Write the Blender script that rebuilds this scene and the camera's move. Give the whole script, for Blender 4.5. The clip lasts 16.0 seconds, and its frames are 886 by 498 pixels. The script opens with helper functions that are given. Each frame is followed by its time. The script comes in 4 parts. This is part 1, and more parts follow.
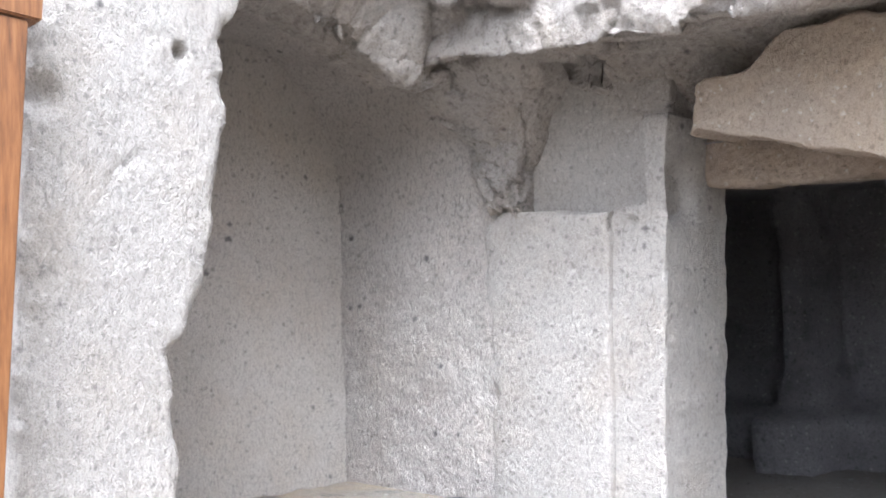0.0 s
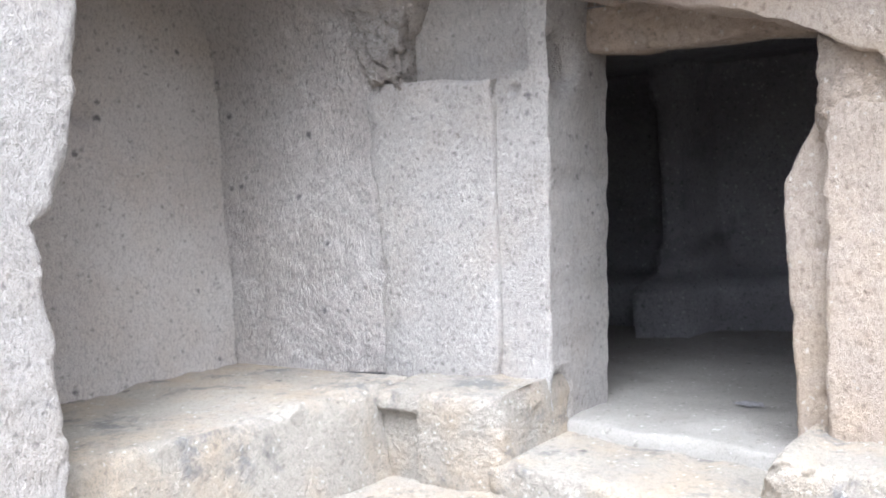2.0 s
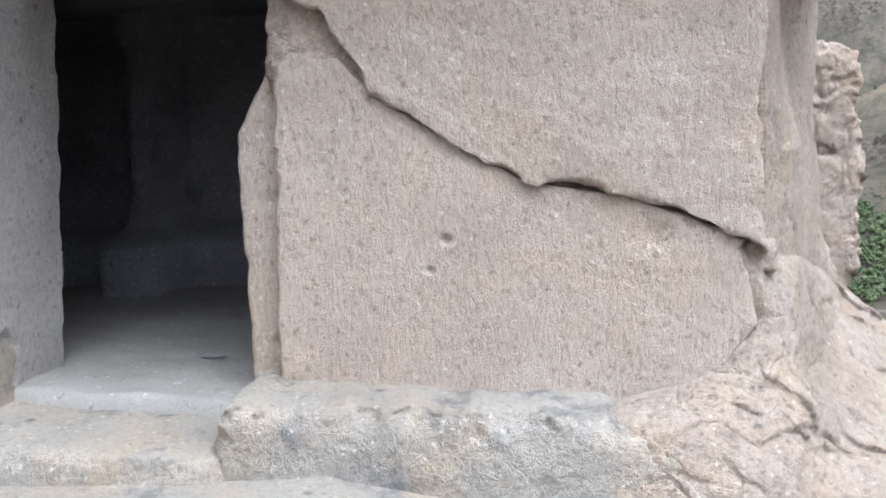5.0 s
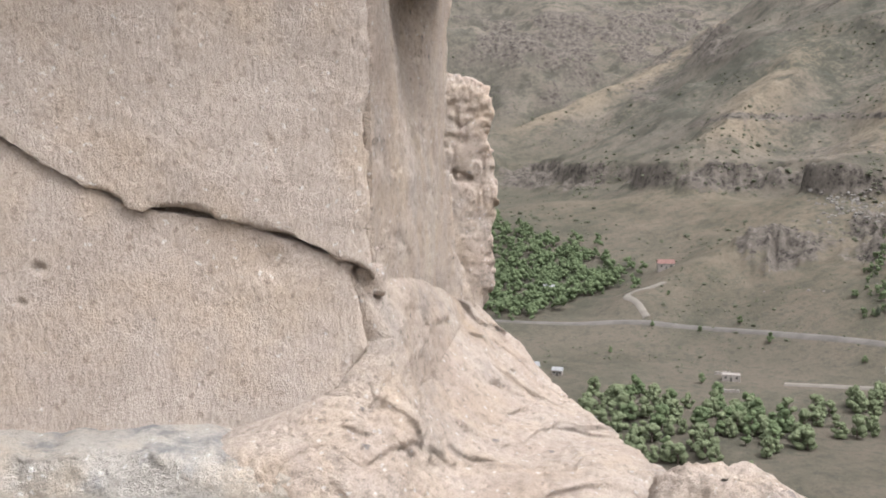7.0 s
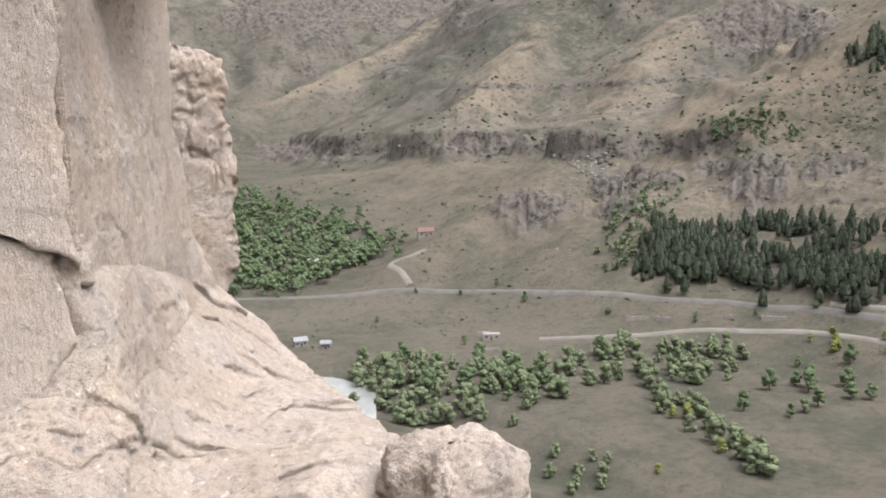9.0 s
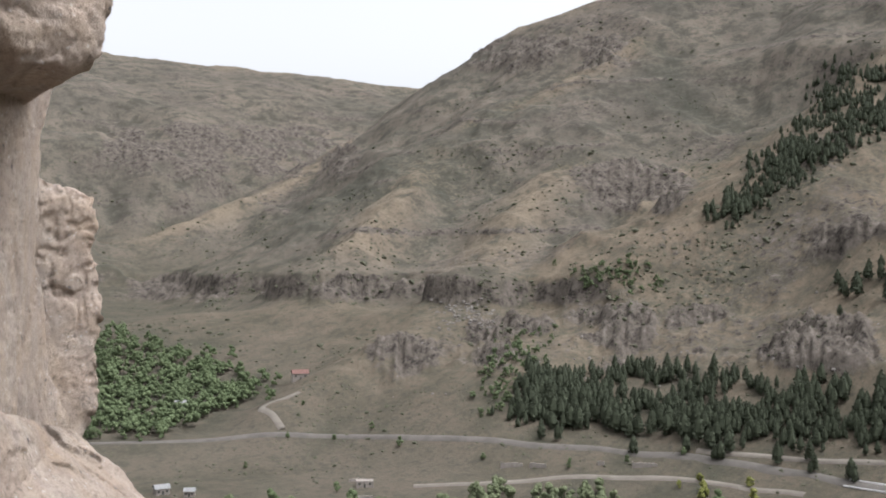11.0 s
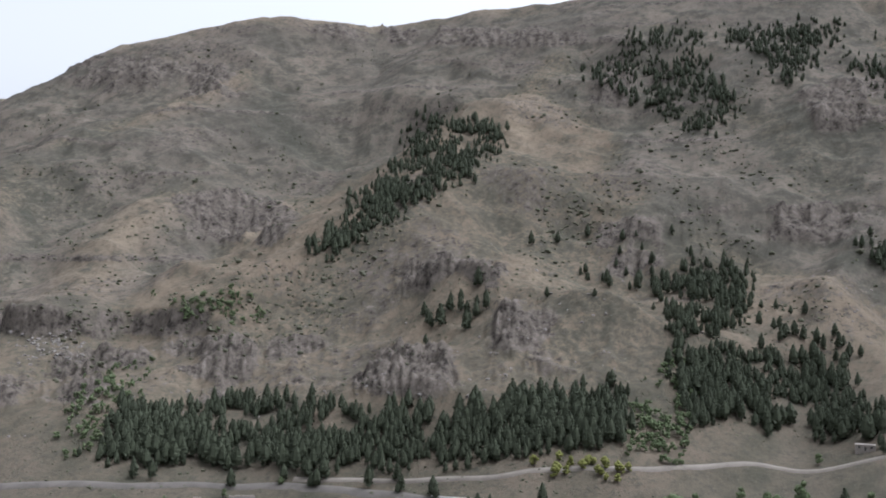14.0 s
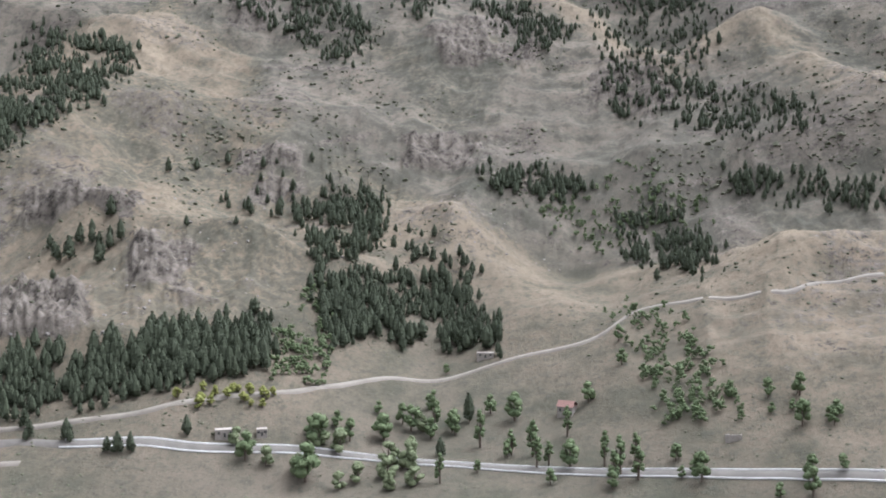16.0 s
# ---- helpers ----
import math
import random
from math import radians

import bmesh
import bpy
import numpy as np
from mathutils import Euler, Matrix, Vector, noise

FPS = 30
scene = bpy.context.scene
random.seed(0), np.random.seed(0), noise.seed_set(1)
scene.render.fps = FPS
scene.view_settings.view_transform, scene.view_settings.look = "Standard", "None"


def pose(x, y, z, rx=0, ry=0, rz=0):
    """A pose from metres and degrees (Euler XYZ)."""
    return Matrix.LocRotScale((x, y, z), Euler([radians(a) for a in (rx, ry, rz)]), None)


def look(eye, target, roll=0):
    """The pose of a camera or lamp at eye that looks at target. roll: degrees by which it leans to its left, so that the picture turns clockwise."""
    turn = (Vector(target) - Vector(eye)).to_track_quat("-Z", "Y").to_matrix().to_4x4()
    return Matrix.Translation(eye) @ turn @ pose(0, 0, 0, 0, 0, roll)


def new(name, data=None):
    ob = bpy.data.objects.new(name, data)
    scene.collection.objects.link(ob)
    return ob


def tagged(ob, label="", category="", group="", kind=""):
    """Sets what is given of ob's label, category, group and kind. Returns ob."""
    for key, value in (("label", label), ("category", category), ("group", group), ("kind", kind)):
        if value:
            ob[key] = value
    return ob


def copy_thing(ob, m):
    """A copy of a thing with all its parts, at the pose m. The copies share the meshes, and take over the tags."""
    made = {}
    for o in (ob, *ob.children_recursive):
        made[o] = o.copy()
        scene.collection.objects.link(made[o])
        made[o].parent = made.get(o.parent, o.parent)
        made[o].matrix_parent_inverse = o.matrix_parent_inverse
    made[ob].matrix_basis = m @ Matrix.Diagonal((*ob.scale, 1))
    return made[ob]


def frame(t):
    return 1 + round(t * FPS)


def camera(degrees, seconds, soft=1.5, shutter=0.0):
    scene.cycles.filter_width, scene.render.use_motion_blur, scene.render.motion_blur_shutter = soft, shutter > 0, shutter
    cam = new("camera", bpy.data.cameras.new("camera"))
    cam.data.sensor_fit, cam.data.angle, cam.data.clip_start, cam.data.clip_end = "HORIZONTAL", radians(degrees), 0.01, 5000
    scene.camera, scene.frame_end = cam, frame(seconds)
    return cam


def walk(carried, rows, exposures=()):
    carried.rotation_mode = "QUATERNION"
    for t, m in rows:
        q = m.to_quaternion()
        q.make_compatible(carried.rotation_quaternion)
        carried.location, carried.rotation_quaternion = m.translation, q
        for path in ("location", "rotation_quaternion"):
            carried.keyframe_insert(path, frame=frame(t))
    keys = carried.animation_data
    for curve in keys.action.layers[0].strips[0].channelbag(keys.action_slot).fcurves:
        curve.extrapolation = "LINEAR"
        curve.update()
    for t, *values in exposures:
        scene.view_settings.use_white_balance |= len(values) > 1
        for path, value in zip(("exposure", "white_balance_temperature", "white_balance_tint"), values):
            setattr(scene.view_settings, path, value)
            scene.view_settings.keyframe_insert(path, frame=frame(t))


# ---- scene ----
cam = camera(51.0, 16.0, soft=1.9)
PATH = [
    (0, (-0.198, -0.031, 1.526), (93.33, 2.01, 44.26)),
    (0.5, (-0.187, -0.019, 1.501), (91.45, 2.73, 43.98)),
    (1, (-0.196, -0.011, 1.482), (89.38, 3.21, 43.90)),
    (1.5, (-0.210, 0.000, 1.448), (87.34, 4.16, 42.25)),
    (2, (-0.217, 0.017, 1.404), (86.54, 3.83, 37.46)),
    (2.5, (-0.239, 0.022, 1.384), (84.34, 3.49, 31.39)),
    (3, (-0.234, 0.057, 1.368), (82.49, 3.12, 26.85)),
    (3.5, (-0.218, 0.076, 1.353), (83.47, 2.70, 20.64)),
    (4, (-0.200, 0.112, 1.360), (82.47, 2.70, 16.85)),
    (4.5, (-0.175, 0.124, 1.328), (82.93, 2.15, 11.89)),
    (5, (-0.117, 0.158, 1.331), (82.79, 1.59, 6.85)),
    (5.2, (-0.075, 0.164, 1.343), (82.63, 1.96, 4.46)),
    (7.3, (0.230, 0.205, 1.343), (84.23, -0.57, -14.61)),
    (7.5, (0.269, 0.212, 1.344), (84.51, -0.80, -16.05)),
    (8, (0.325, 0.219, 1.344), (84.82, -0.25, -19.98)),
    (8.5, (0.360, 0.214, 1.345), (81.63, 0.68, -24.42)),
    (10.8, (0.349, 0.063, 1.354), (89.76, -0.07, -33.73)),
    (11, (0.345, 0.045, 1.378), (90.74, -0.47, -34.66)),
    (11.5, (0.340, 0.023, 1.399), (91.63, -0.18, -37.95)),
    (12, (0.344, 0.012, 1.407), (92.81, -0.20, -41.93)),
    (12.5, (0.357, 0.010, 1.408), (92.76, -0.30, -45.81)),
    (13, (0.378, 0.015, 1.406), (93.07, -0.28, -49.13)),
    (13.5, (0.404, 0.022, 1.404), (92.91, -0.50, -52.85)),
    (14, (0.434, 0.030, 1.401), (92.97, -1.08, -58.81)),
    (14.5, (0.467, 0.040, 1.398), (93.97, -0.71, -62.23)),
    (15, (0.499, 0.048, 1.395), (92.13, -0.90, -65.80)),
    (15.5, (0.531, 0.055, 1.392), (90.80, -1.02, -73.35)),
    (16, (0.562, 0.062, 1.390), (88.66, 0.20, -80.61)),
]
walk(cam, [(t, pose(*p, *r)) for t, p, r in PATH],
     exposures=[(0, 2.36, 5850, 10), (1.5, 2.28, 5800, 10), (2.2, 2.08, 5750, 10), (3.0, 1.84, 5760, 9), (4.0, 1.67, 5660, 9), (5.2, 1.48, 5600, 9), (7.3, 1.4, 6200, 12),
                (8.7, 1.5, 6100, 12), (10.8, 1.15, 6150, 12), (12.5, 0.86, 5850, 13), (14.5, 1.14, 5750, 13), (16, 1.78, 5750, 12)])

# ---- sky and sun: a bright overcast day ----
SUN_EL, SUN_AZ = 62.0, 142.0
world = bpy.data.worlds.new("overcast_sky")
scene.world = world
world.use_nodes = True
wn = world.node_tree
wn.nodes.clear()
sky = wn.nodes.new("ShaderNodeTexSky")
sky.sky_type, sky.sun_disc = "NISHITA", False
sky.sun_elevation, sky.sun_rotation = radians(SUN_EL), radians(SUN_AZ)
sky.air_density, sky.dust_density, sky.ozone_density = 1.0, 6.0, 1.0
hs = wn.nodes.new("ShaderNodeHueSaturation")
hs.inputs["Saturation"].default_value = 0.06
bg = wn.nodes.new("ShaderNodeBackground")
bg.inputs["Strength"].default_value = 0.15
wo = wn.nodes.new("ShaderNodeOutputWorld")
wn.links.new(sky.outputs[0], hs.inputs["Color"])
wn.links.new(hs.outputs[0], bg.inputs[0])
wn.links.new(bg.outputs[0], wo.inputs[0])
sun = new("sun", bpy.data.lights.new("sun", "SUN"))
sun.data.energy, sun.data.angle, sun.data.color = 0.9, radians(50), (1.0, 0.97, 0.93)
sa, se = radians(SUN_AZ), radians(SUN_EL)
sun.matrix_world = look((0, 0, 0), (-math.sin(sa) * math.cos(se), -math.cos(sa) * math.cos(se), -math.sin(se)))


# ---- noise on arrays ----
def hash3(i, j, k, seed):
    h = (i * 374761393 + j * 668265263 + k * 2147483647 + seed * 1274126177) & 0xFFFFFFFF
    h = ((h ^ (h >> 13)) * 1274126177) & 0xFFFFFFFF
    h = ((h ^ (h >> 16)) * 2246822519) & 0xFFFFFFFF
    return ((h ^ (h >> 15)) & 0xFFFFFF) / float(0xFFFFFF)


def vnoise(p, seed=0):
    """Smooth value noise from -1 to 1 at points p (..., 3)."""
    f = np.floor(p)
    i = f.astype(np.int64)
    w = p - f
    w = w * w * w * (w * (w * 6 - 15) + 10)
    out = 0
    for dx in (0, 1):
        for dy in (0, 1):
            for dz in (0, 1):
                c = hash3(i[..., 0] + dx, i[..., 1] + dy, i[..., 2] + dz, seed)
                out = out + c * np.where(dx, w[..., 0], 1 - w[..., 0]) * np.where(dy, w[..., 1], 1 - w[..., 1]) * np.where(dz, w[..., 2], 1 - w[..., 2])
    return out * 2 - 1


def fbm(p, octaves=4, seed=0, gain=0.5, ridged=False):
    total, amp, norm = 0, 1.0, 0.0
    q = np.array(p, dtype=float)
    for o in range(octaves):
        n = vnoise(q, seed + o * 17)
        if ridged:
            n = 1 - 2 * np.abs(n)
        total = total + n * amp
        norm += amp
        amp *= gain
        q = q * 2.03 + 11.7
    return total / norm


def line(xs, pts):
    """Heights of a broken line given by pairs."""
    a = np.array(pts, dtype=float)
    return np.interp(xs, a[:, 0], a[:, 1])


# ---- meshes ----
def mesh_from(name, verts, faces, mat, smooth=True, attr=None):
    me = bpy.data.meshes.new(name)
    verts = np.asarray(verts, dtype=np.float32)
    faces = np.asarray(faces, dtype=np.int32)
    k = faces.shape[1]
    me.vertices.add(len(verts))
    me.vertices.foreach_set("co", verts.ravel())
    me.loops.add(faces.size)
    me.loops.foreach_set("vertex_index", faces.ravel())
    me.polygons.add(len(faces))
    me.polygons.foreach_set("loop_start", np.arange(0, faces.size, k, dtype=np.int32))
    me.polygons.foreach_set("loop_total", np.full(len(faces), k, dtype=np.int32))
    me.update(calc_edges=True)
    me.polygons.foreach_set("use_smooth", np.full(len(faces), smooth, dtype=bool))
    for key, val in (attr or {}).items():
        at = me.attributes.new(key, "FLOAT", "POINT")
        at.data.foreach_set("value", np.asarray(val, dtype=np.float32).ravel())
    if mat:
        me.materials.append(mat)
    me.validate()
    return me


def grid_faces(nu, nv, flip=False):
    i = np.arange((nu - 1) * (nv - 1))
    a = (i // (nv - 1)) * nv + i % (nv - 1)
    f = np.stack([a, a + nv, a + nv + 1, a + 1], 1)
    return f[:, ::-1] if flip else f


def normals(P):
    du, dv = np.gradient(P, axis=0), np.gradient(P, axis=1)
    n = np.cross(du, dv)
    return n / (np.linalg.norm(n, axis=2, keepdims=True) + 1e-9)


def rough(P, amp, seed=0, size=0.5, hold=None, side=1, cracks=0.0, dents=()):
    """Weathered relief along the normals of a grid of points."""
    n = normals(P) * side
    d = fbm(P / size, 3, seed) * amp + fbm(P / (size * 0.22), 3, seed + 5) * amp * 0.38
    d = d + fbm(P / (size * 0.06), 2, seed + 9) * amp * 0.16
    if hold is not None:
        d = d * hold
    if cracks:
        w = P + 0.12 * np.stack([fbm(P / 0.25, 3, seed + 51), fbm(P / 0.25, 3, seed + 52), fbm(P / 0.25, 3, seed + 53)], -1)
        for k, wide in ((0.45, 0.018), (0.21, 0.022)):
            c = np.abs(vnoise(w * np.array([1.0, 1.0, 0.55]) / k, seed + 60))
            d = d - cracks * np.exp(-(c / (wide / k)) ** 2) * np.clip(fbm(P / 0.5, 2, seed + 63) * 3 + 0.4, 0, 1)
    for (cx, cy, cz), rad, deep in dents:
        r2 = ((P - np.array([cx, cy, cz])) ** 2).sum(-1) / rad ** 2
        d = d - deep * np.exp(-r2 ** 1.6)
    return P + n * d[..., None]


def facets(P, cells, seed, tilt=0.2, step=0.02, cut=0.02, run=(0.75, 0.2, -0.62), stretch=0.5):
    """Broken rock: planes tilted at random, parted by cracks that run mostly one way."""
    r_ = np.random.default_rng(seed)
    flatp = P.reshape(-1, 3)
    w = (P + 0.05 * np.stack([fbm(P / 0.16, 3, seed + k) for k in (1, 2, 3)], -1)).reshape(-1, 3)
    ax = np.array(run) / np.linalg.norm(run)
    w = w - np.outer(w @ ax, ax) * stretch
    pick = r_.choice(len(flatp), cells, replace=False)
    T, off = r_.normal(size=(cells, 3)) * tilt, r_.normal(size=cells) * step
    d1, d2, h = np.full(len(w), 1e9), np.full(len(w), 1e9), np.zeros(len(w))
    for i, k in enumerate(pick):
        d = np.sqrt(((w - w[k]) ** 2).sum(1))
        first = d < d1
        d2 = np.where(first, d1, np.minimum(d2, d))
        d1 = np.where(first, d, d1)
        h = np.where(first, (flatp - flatp[k]) @ T[i] + off[i], h)
    h = np.clip(h, -0.07, 0.07) - cut * np.exp(-((d2 - d1) / 0.014) ** 2)
    return h.reshape(P.shape[:2])


def sheet(name, P, mat, flip=False, attr=None):
    nu, nv = P.shape[:2]
    return new(name, mesh_from(name, P.reshape(-1, 3), grid_faces(nu, nv, flip), mat, attr=attr))


def edge_curve(n, rim, round_):
    """Parameter along a face with a rim on both ends: place 0..1 and depth 0..1."""
    s = np.linspace(0, 1, n)
    t = np.linspace(1, 0, rim)
    place = np.concatenate([np.zeros(rim), s[1:-1], np.ones(rim)])
    deep = np.concatenate([t, np.zeros(n - 2), t[::-1]])
    return place, deep


def slab(name, left, right, bottom, top, front, depth, mat, to_world, step=0.012, amp=0.012, seed=0, round_=0.03, jag=0.012, size=0.5, cracks=0.0, dents=(), rim=7, still=0.6, broken=0):
    """A hewn block: its face lies between four broken lines and its edges run back into the rock.
    left, right: pairs (height, place); bottom, top: pairs (place, height); front: number or function of (a, b)."""
    bs = [b for _, b in top] + [b for _, b in bottom]
    as_ = [a for _, a in left] + [a for _, a in right]
    nu = max(8, int((max(as_) - min(as_)) / step))
    nv = max(8, int((max(bs) - min(bs)) / step))
    pu, du = edge_curve(nu, rim, round_)
    pv, dv = edge_curve(nv, rim, round_)
    U, V = np.meshgrid(pu, pv, indexing="ij")
    DU, DV = np.meshgrid(du, dv, indexing="ij")
    z0, z1 = min(bs), max(bs)
    b = z0 + (z1 - z0) * V
    for _ in range(4):
        a = line(b, left) * (1 - U) + line(b, right) * U
        b = line(a, bottom) * (1 - V) + line(a, top) * V
    q = np.stack([a, b, np.full_like(a, seed * 3.1)], -1)
    inner = (1 - np.maximum(DU, DV) ** 0.5)
    ja, jb = fbm(q / 0.16, 3, seed + 31), fbm(q / 0.16, 3, seed + 37)
    edge = np.minimum(np.minimum(U, 1 - U) * (max(as_) - min(as_)), np.minimum(V, 1 - V) * (z1 - z0))
    a = a + ja * jag * np.exp(-edge / 0.05)
    b = b + jb * jag * np.exp(-edge / 0.05)
    c = front(a, b) if callable(front) else np.full_like(a, front)
    chip = np.clip(fbm(q / 0.11, 3, seed + 41) + 0.25, 0, 1) * 2.2 + 0.35
    c = c + round_ * chip * np.exp(-edge / (round_ * 0.8 + 1e-6)) * (np.maximum(DU, DV) == 0)
    deep = np.maximum(DU, DV)
    c = c + np.where(deep > 0, round_ * chip + deep ** 1.5 * depth, 0)
    P = to_world(a, b, c)
    P = rough(P, amp, seed, size, hold=np.where(deep > still, 0.0, 1.0), cracks=cracks, dents=dents)
    if broken:
        P = P + normals(P) * (facets(P, broken, seed + 70, 0.13, 0.010, 0.010) * np.where(deep > still, 0.0, 1.0))[..., None]
    return sheet(name, P, mat, flip=False)


def facing(a, b, c):
    return np.stack([a, c, b], -1)


def leftward(a, b, c):
    return np.stack([-c, a, b], -1)


# ---- materials ----
def material(name):
    m = bpy.data.materials.new(name)
    m.use_nodes = True
    nt = m.node_tree
    nt.nodes.clear()
    out = nt.nodes.new("ShaderNodeOutputMaterial")
    bsdf = nt.nodes.new("ShaderNodeBsdfPrincipled")
    nt.links.new(bsdf.outputs[0], out.inputs[0])
    return m, nt, bsdf


def node(nt, kind, **kw):
    n = nt.nodes.new(kind)
    for key, val in kw.items():
        if key in n.inputs:
            n.inputs[key].default_value = val
    return n


def tex(nt, scale, detail=4.0, rough_=0.6, vec=None):
    n = node(nt, "ShaderNodeTexNoise", Scale=scale, Detail=detail, Roughness=rough_)
    if vec:
        nt.links.new(vec, n.inputs["Vector"])
    return n


def ramp(nt, src, stops):
    r = nt.nodes.new("ShaderNodeValToRGB")
    while len(r.color_ramp.elements) < len(stops):
        r.color_ramp.elements.new(0.5)
    for e, (pos, col) in zip(r.color_ramp.elements, stops):
        e.position = pos
        e.color = (*col, 1) if len(col) == 3 else col
    nt.links.new(src, r.inputs[0])
    return r


def mixc(nt, fac, a, b, blend="MIX"):
    n = nt.nodes.new("ShaderNodeMix")
    n.data_type, n.blend_type = "RGBA", blend
    for slot, v in ((0, fac), (6, a), (7, b)):
        if isinstance(v, (int, float)):
            n.inputs[slot].default_value = v
        elif isinstance(v, tuple):
            n.inputs[slot].default_value = (*v, 1)
        else:
            nt.links.new(v, n.inputs[slot])
    return n.outputs[2]


def math_(nt, op, a, b):
    n = nt.nodes.new("ShaderNodeMath")
    n.operation = op
    for slot, v in ((0, a), (1, b)):
        if isinstance(v, (int, float)):
            n.inputs[slot].default_value = v
        else:
            nt.links.new(v, n.inputs[slot])
    return n.outputs[0]


def stone(name, base, light, dark, bump=1.0, ochre=0.0, grey=0.0, chisel=(1, 1, 1), turn=0.0, big=1.0, pit_shade=0.4):
    """Volcanic tuff: pale ground mass, dark and light clasts, dressed or broken relief with darkened low spots."""
    m, nt, bs = material(name)
    co = nt.nodes.new("ShaderNodeNewGeometry").outputs["Position"]
    broad = tex(nt, 1.3, 6, 0.65, co)
    col = mixc(nt, ramp(nt, broad.outputs[0], [(0.36, (0, 0, 0)), (0.66, (1, 1, 1))]).outputs[0], base, light)
    mp = node(nt, "ShaderNodeMapping", Scale=chisel, Rotation=(turn, turn, 0))
    nt.links.new(co, mp.inputs[0])
    marks = tex(nt, 42 * big, 3, 0.65, mp.outputs[0])
    lumps = tex(nt, 11 * big, 4, 0.6, co)
    grain = tex(nt, 140, 3, 0.7, co)
    if ochre:
        o = tex(nt, 2.3, 5, 0.65, co)
        col = mixc(nt, math_(nt, "MULTIPLY", ramp(nt, o.outputs[0], [(0.45, (0, 0, 0)), (0.66, (1, 1, 1))]).outputs[0], ochre), col, (0.50, 0.37, 0.24))
    if grey:
        g = tex(nt, 3.1, 7, 0.72, co)
        col = mixc(nt, math_(nt, "MULTIPLY", ramp(nt, g.outputs[0], [(0.54, (0, 0, 0)), (0.64, (1, 1, 1))]).outputs[0], grey), col, (0.17, 0.17, 0.175))
    # low spots of the relief darkened: cavity dirt plus shade put into the colour
    col = mixc(nt, math_(nt, "MULTIPLY", ramp(nt, marks.outputs[0], [(0.34, (1, 1, 1)), (0.5, (0, 0, 0))]).outputs[0], pit_shade), col, dark)
    col = mixc(nt, math_(nt, "MULTIPLY", ramp(nt, grain.outputs[0], [(0.36, (1, 1, 1)), (0.52, (0, 0, 0))]).outputs[0], 0.45), col, dark)
    warp = nt.nodes.new("ShaderNodeMix")
    warp.data_type = "VECTOR"
    warp.inputs[0].default_value = 0.05
    nt.links.new(co, warp.inputs[4])
    nt.links.new(tex(nt, 24, 3, 0.7, co).outputs[1], warp.inputs[5])
    for scale, size, tone, amount, rare in ((19, 0.22, dark, 0.6, 0.55), (26, 0.22, (0.66, 0.64, 0.62), 0.45, 0.62), (7.5, 0.13, (0.11, 0.105, 0.11), 0.8, 0.72)):
        v = node(nt, "ShaderNodeTexVoronoi", Scale=scale, Randomness=1.0)
        nt.links.new(warp.outputs[1], v.inputs["Vector"])
        pick = math_(nt, "GREATER_THAN", v.outputs["Color"], rare)
        spot = math_(nt, "MULTIPLY", ramp(nt, v.outputs["Distance"], [(size * 0.5, (1, 1, 1)), (size * 1.3, (0, 0, 0))]).outputs[0], pick)
        col = mixc(nt, math_(nt, "MULTIPLY", spot, amount), col, tone)
    h = math_(nt, "ADD", math_(nt, "MULTIPLY", marks.outputs[0], 0.75), math_(nt, "MULTIPLY", grain.outputs[0], 0.6))
    h = math_(nt, "ADD", h, math_(nt, "MULTIPLY", lumps.outputs[0], 0.55))
    b = node(nt, "ShaderNodeBump", Strength=1.0, Distance=0.021 * bump)
    nt.links.new(h, b.inputs["Height"])
    nt.links.new(col, bs.inputs["Base Color"])
    nt.links.new(b.outputs[0], bs.inputs["Normal"])
    bs.inputs["Roughness"].default_value = 0.95
    bs.inputs["Specular IOR Level"].default_value = 0.15
    return m


TUFF = stone("dressed_tuff", (0.43, 0.403, 0.382), (0.52, 0.495, 0.472), (0.17, 0.16, 0.155), 1.05, ochre=0.12, chisel=(1.2, 1.2, 0.7), turn=0.35, pit_shade=0.35)
TUFF_PICKED = stone("picked_tuff", (0.52, 0.48, 0.456), (0.60, 0.567, 0.543), (0.24, 0.222, 0.212), 1.5, ochre=0.1, chisel=(1.6, 1.6, 0.7), turn=0.6, pit_shade=0.6)
TUFF_BACK = stone("speckled_tuff", (0.54, 0.498, 0.468), (0.62, 0.582, 0.552), (0.20, 0.185, 0.175), 1.0, ochre=0.15, chisel=(1.4, 1.4, 0.8), turn=0.5, pit_shade=0.35)
TUFF_WARM = stone("dressed_tuff_warm", (0.395, 0.328, 0.278), (0.46, 0.394, 0.340), (0.20, 0.158, 0.128), 0.95, ochre=0.3, chisel=(1.25, 1.25, 0.5), turn=0.12, pit_shade=0.32)
TUFF_WORN = stone("worn_tuff", (0.325, 0.294, 0.258), (0.40, 0.37, 0.33), (0.19, 0.17, 0.152), 1.1, ochre=0.4, grey=0.85, pit_shade=0.4)
TUFF_BROKEN = stone("broken_tuff", (0.40, 0.318, 0.260), (0.50, 0.425, 0.362), (0.15, 0.125, 0.105), 1.5, ochre=0.35, grey=0.25, big=0.6)
TUFF_ROUGH = stone("fractured_tuff", (0.42, 0.386, 0.363), (0.53, 0.497, 0.47), (0.14, 0.125, 0.117), 1.6, ochre=0.15, big=0.7)
# darker grey tuff for the cave room; the twigs use it too
DARK_TUFF = stone("dark_grey_tuff", (0.25, 0.24, 0.255), (0.36, 0.35, 0.365), (0.11, 0.108, 0.115), 1.0, grey=0.5)
DUSTY = stone("dusty_floor_stone", (0.28, 0.262, 0.243), (0.35, 0.33, 0.308), (0.15, 0.14, 0.13), 0.5, pit_shade=0.2)

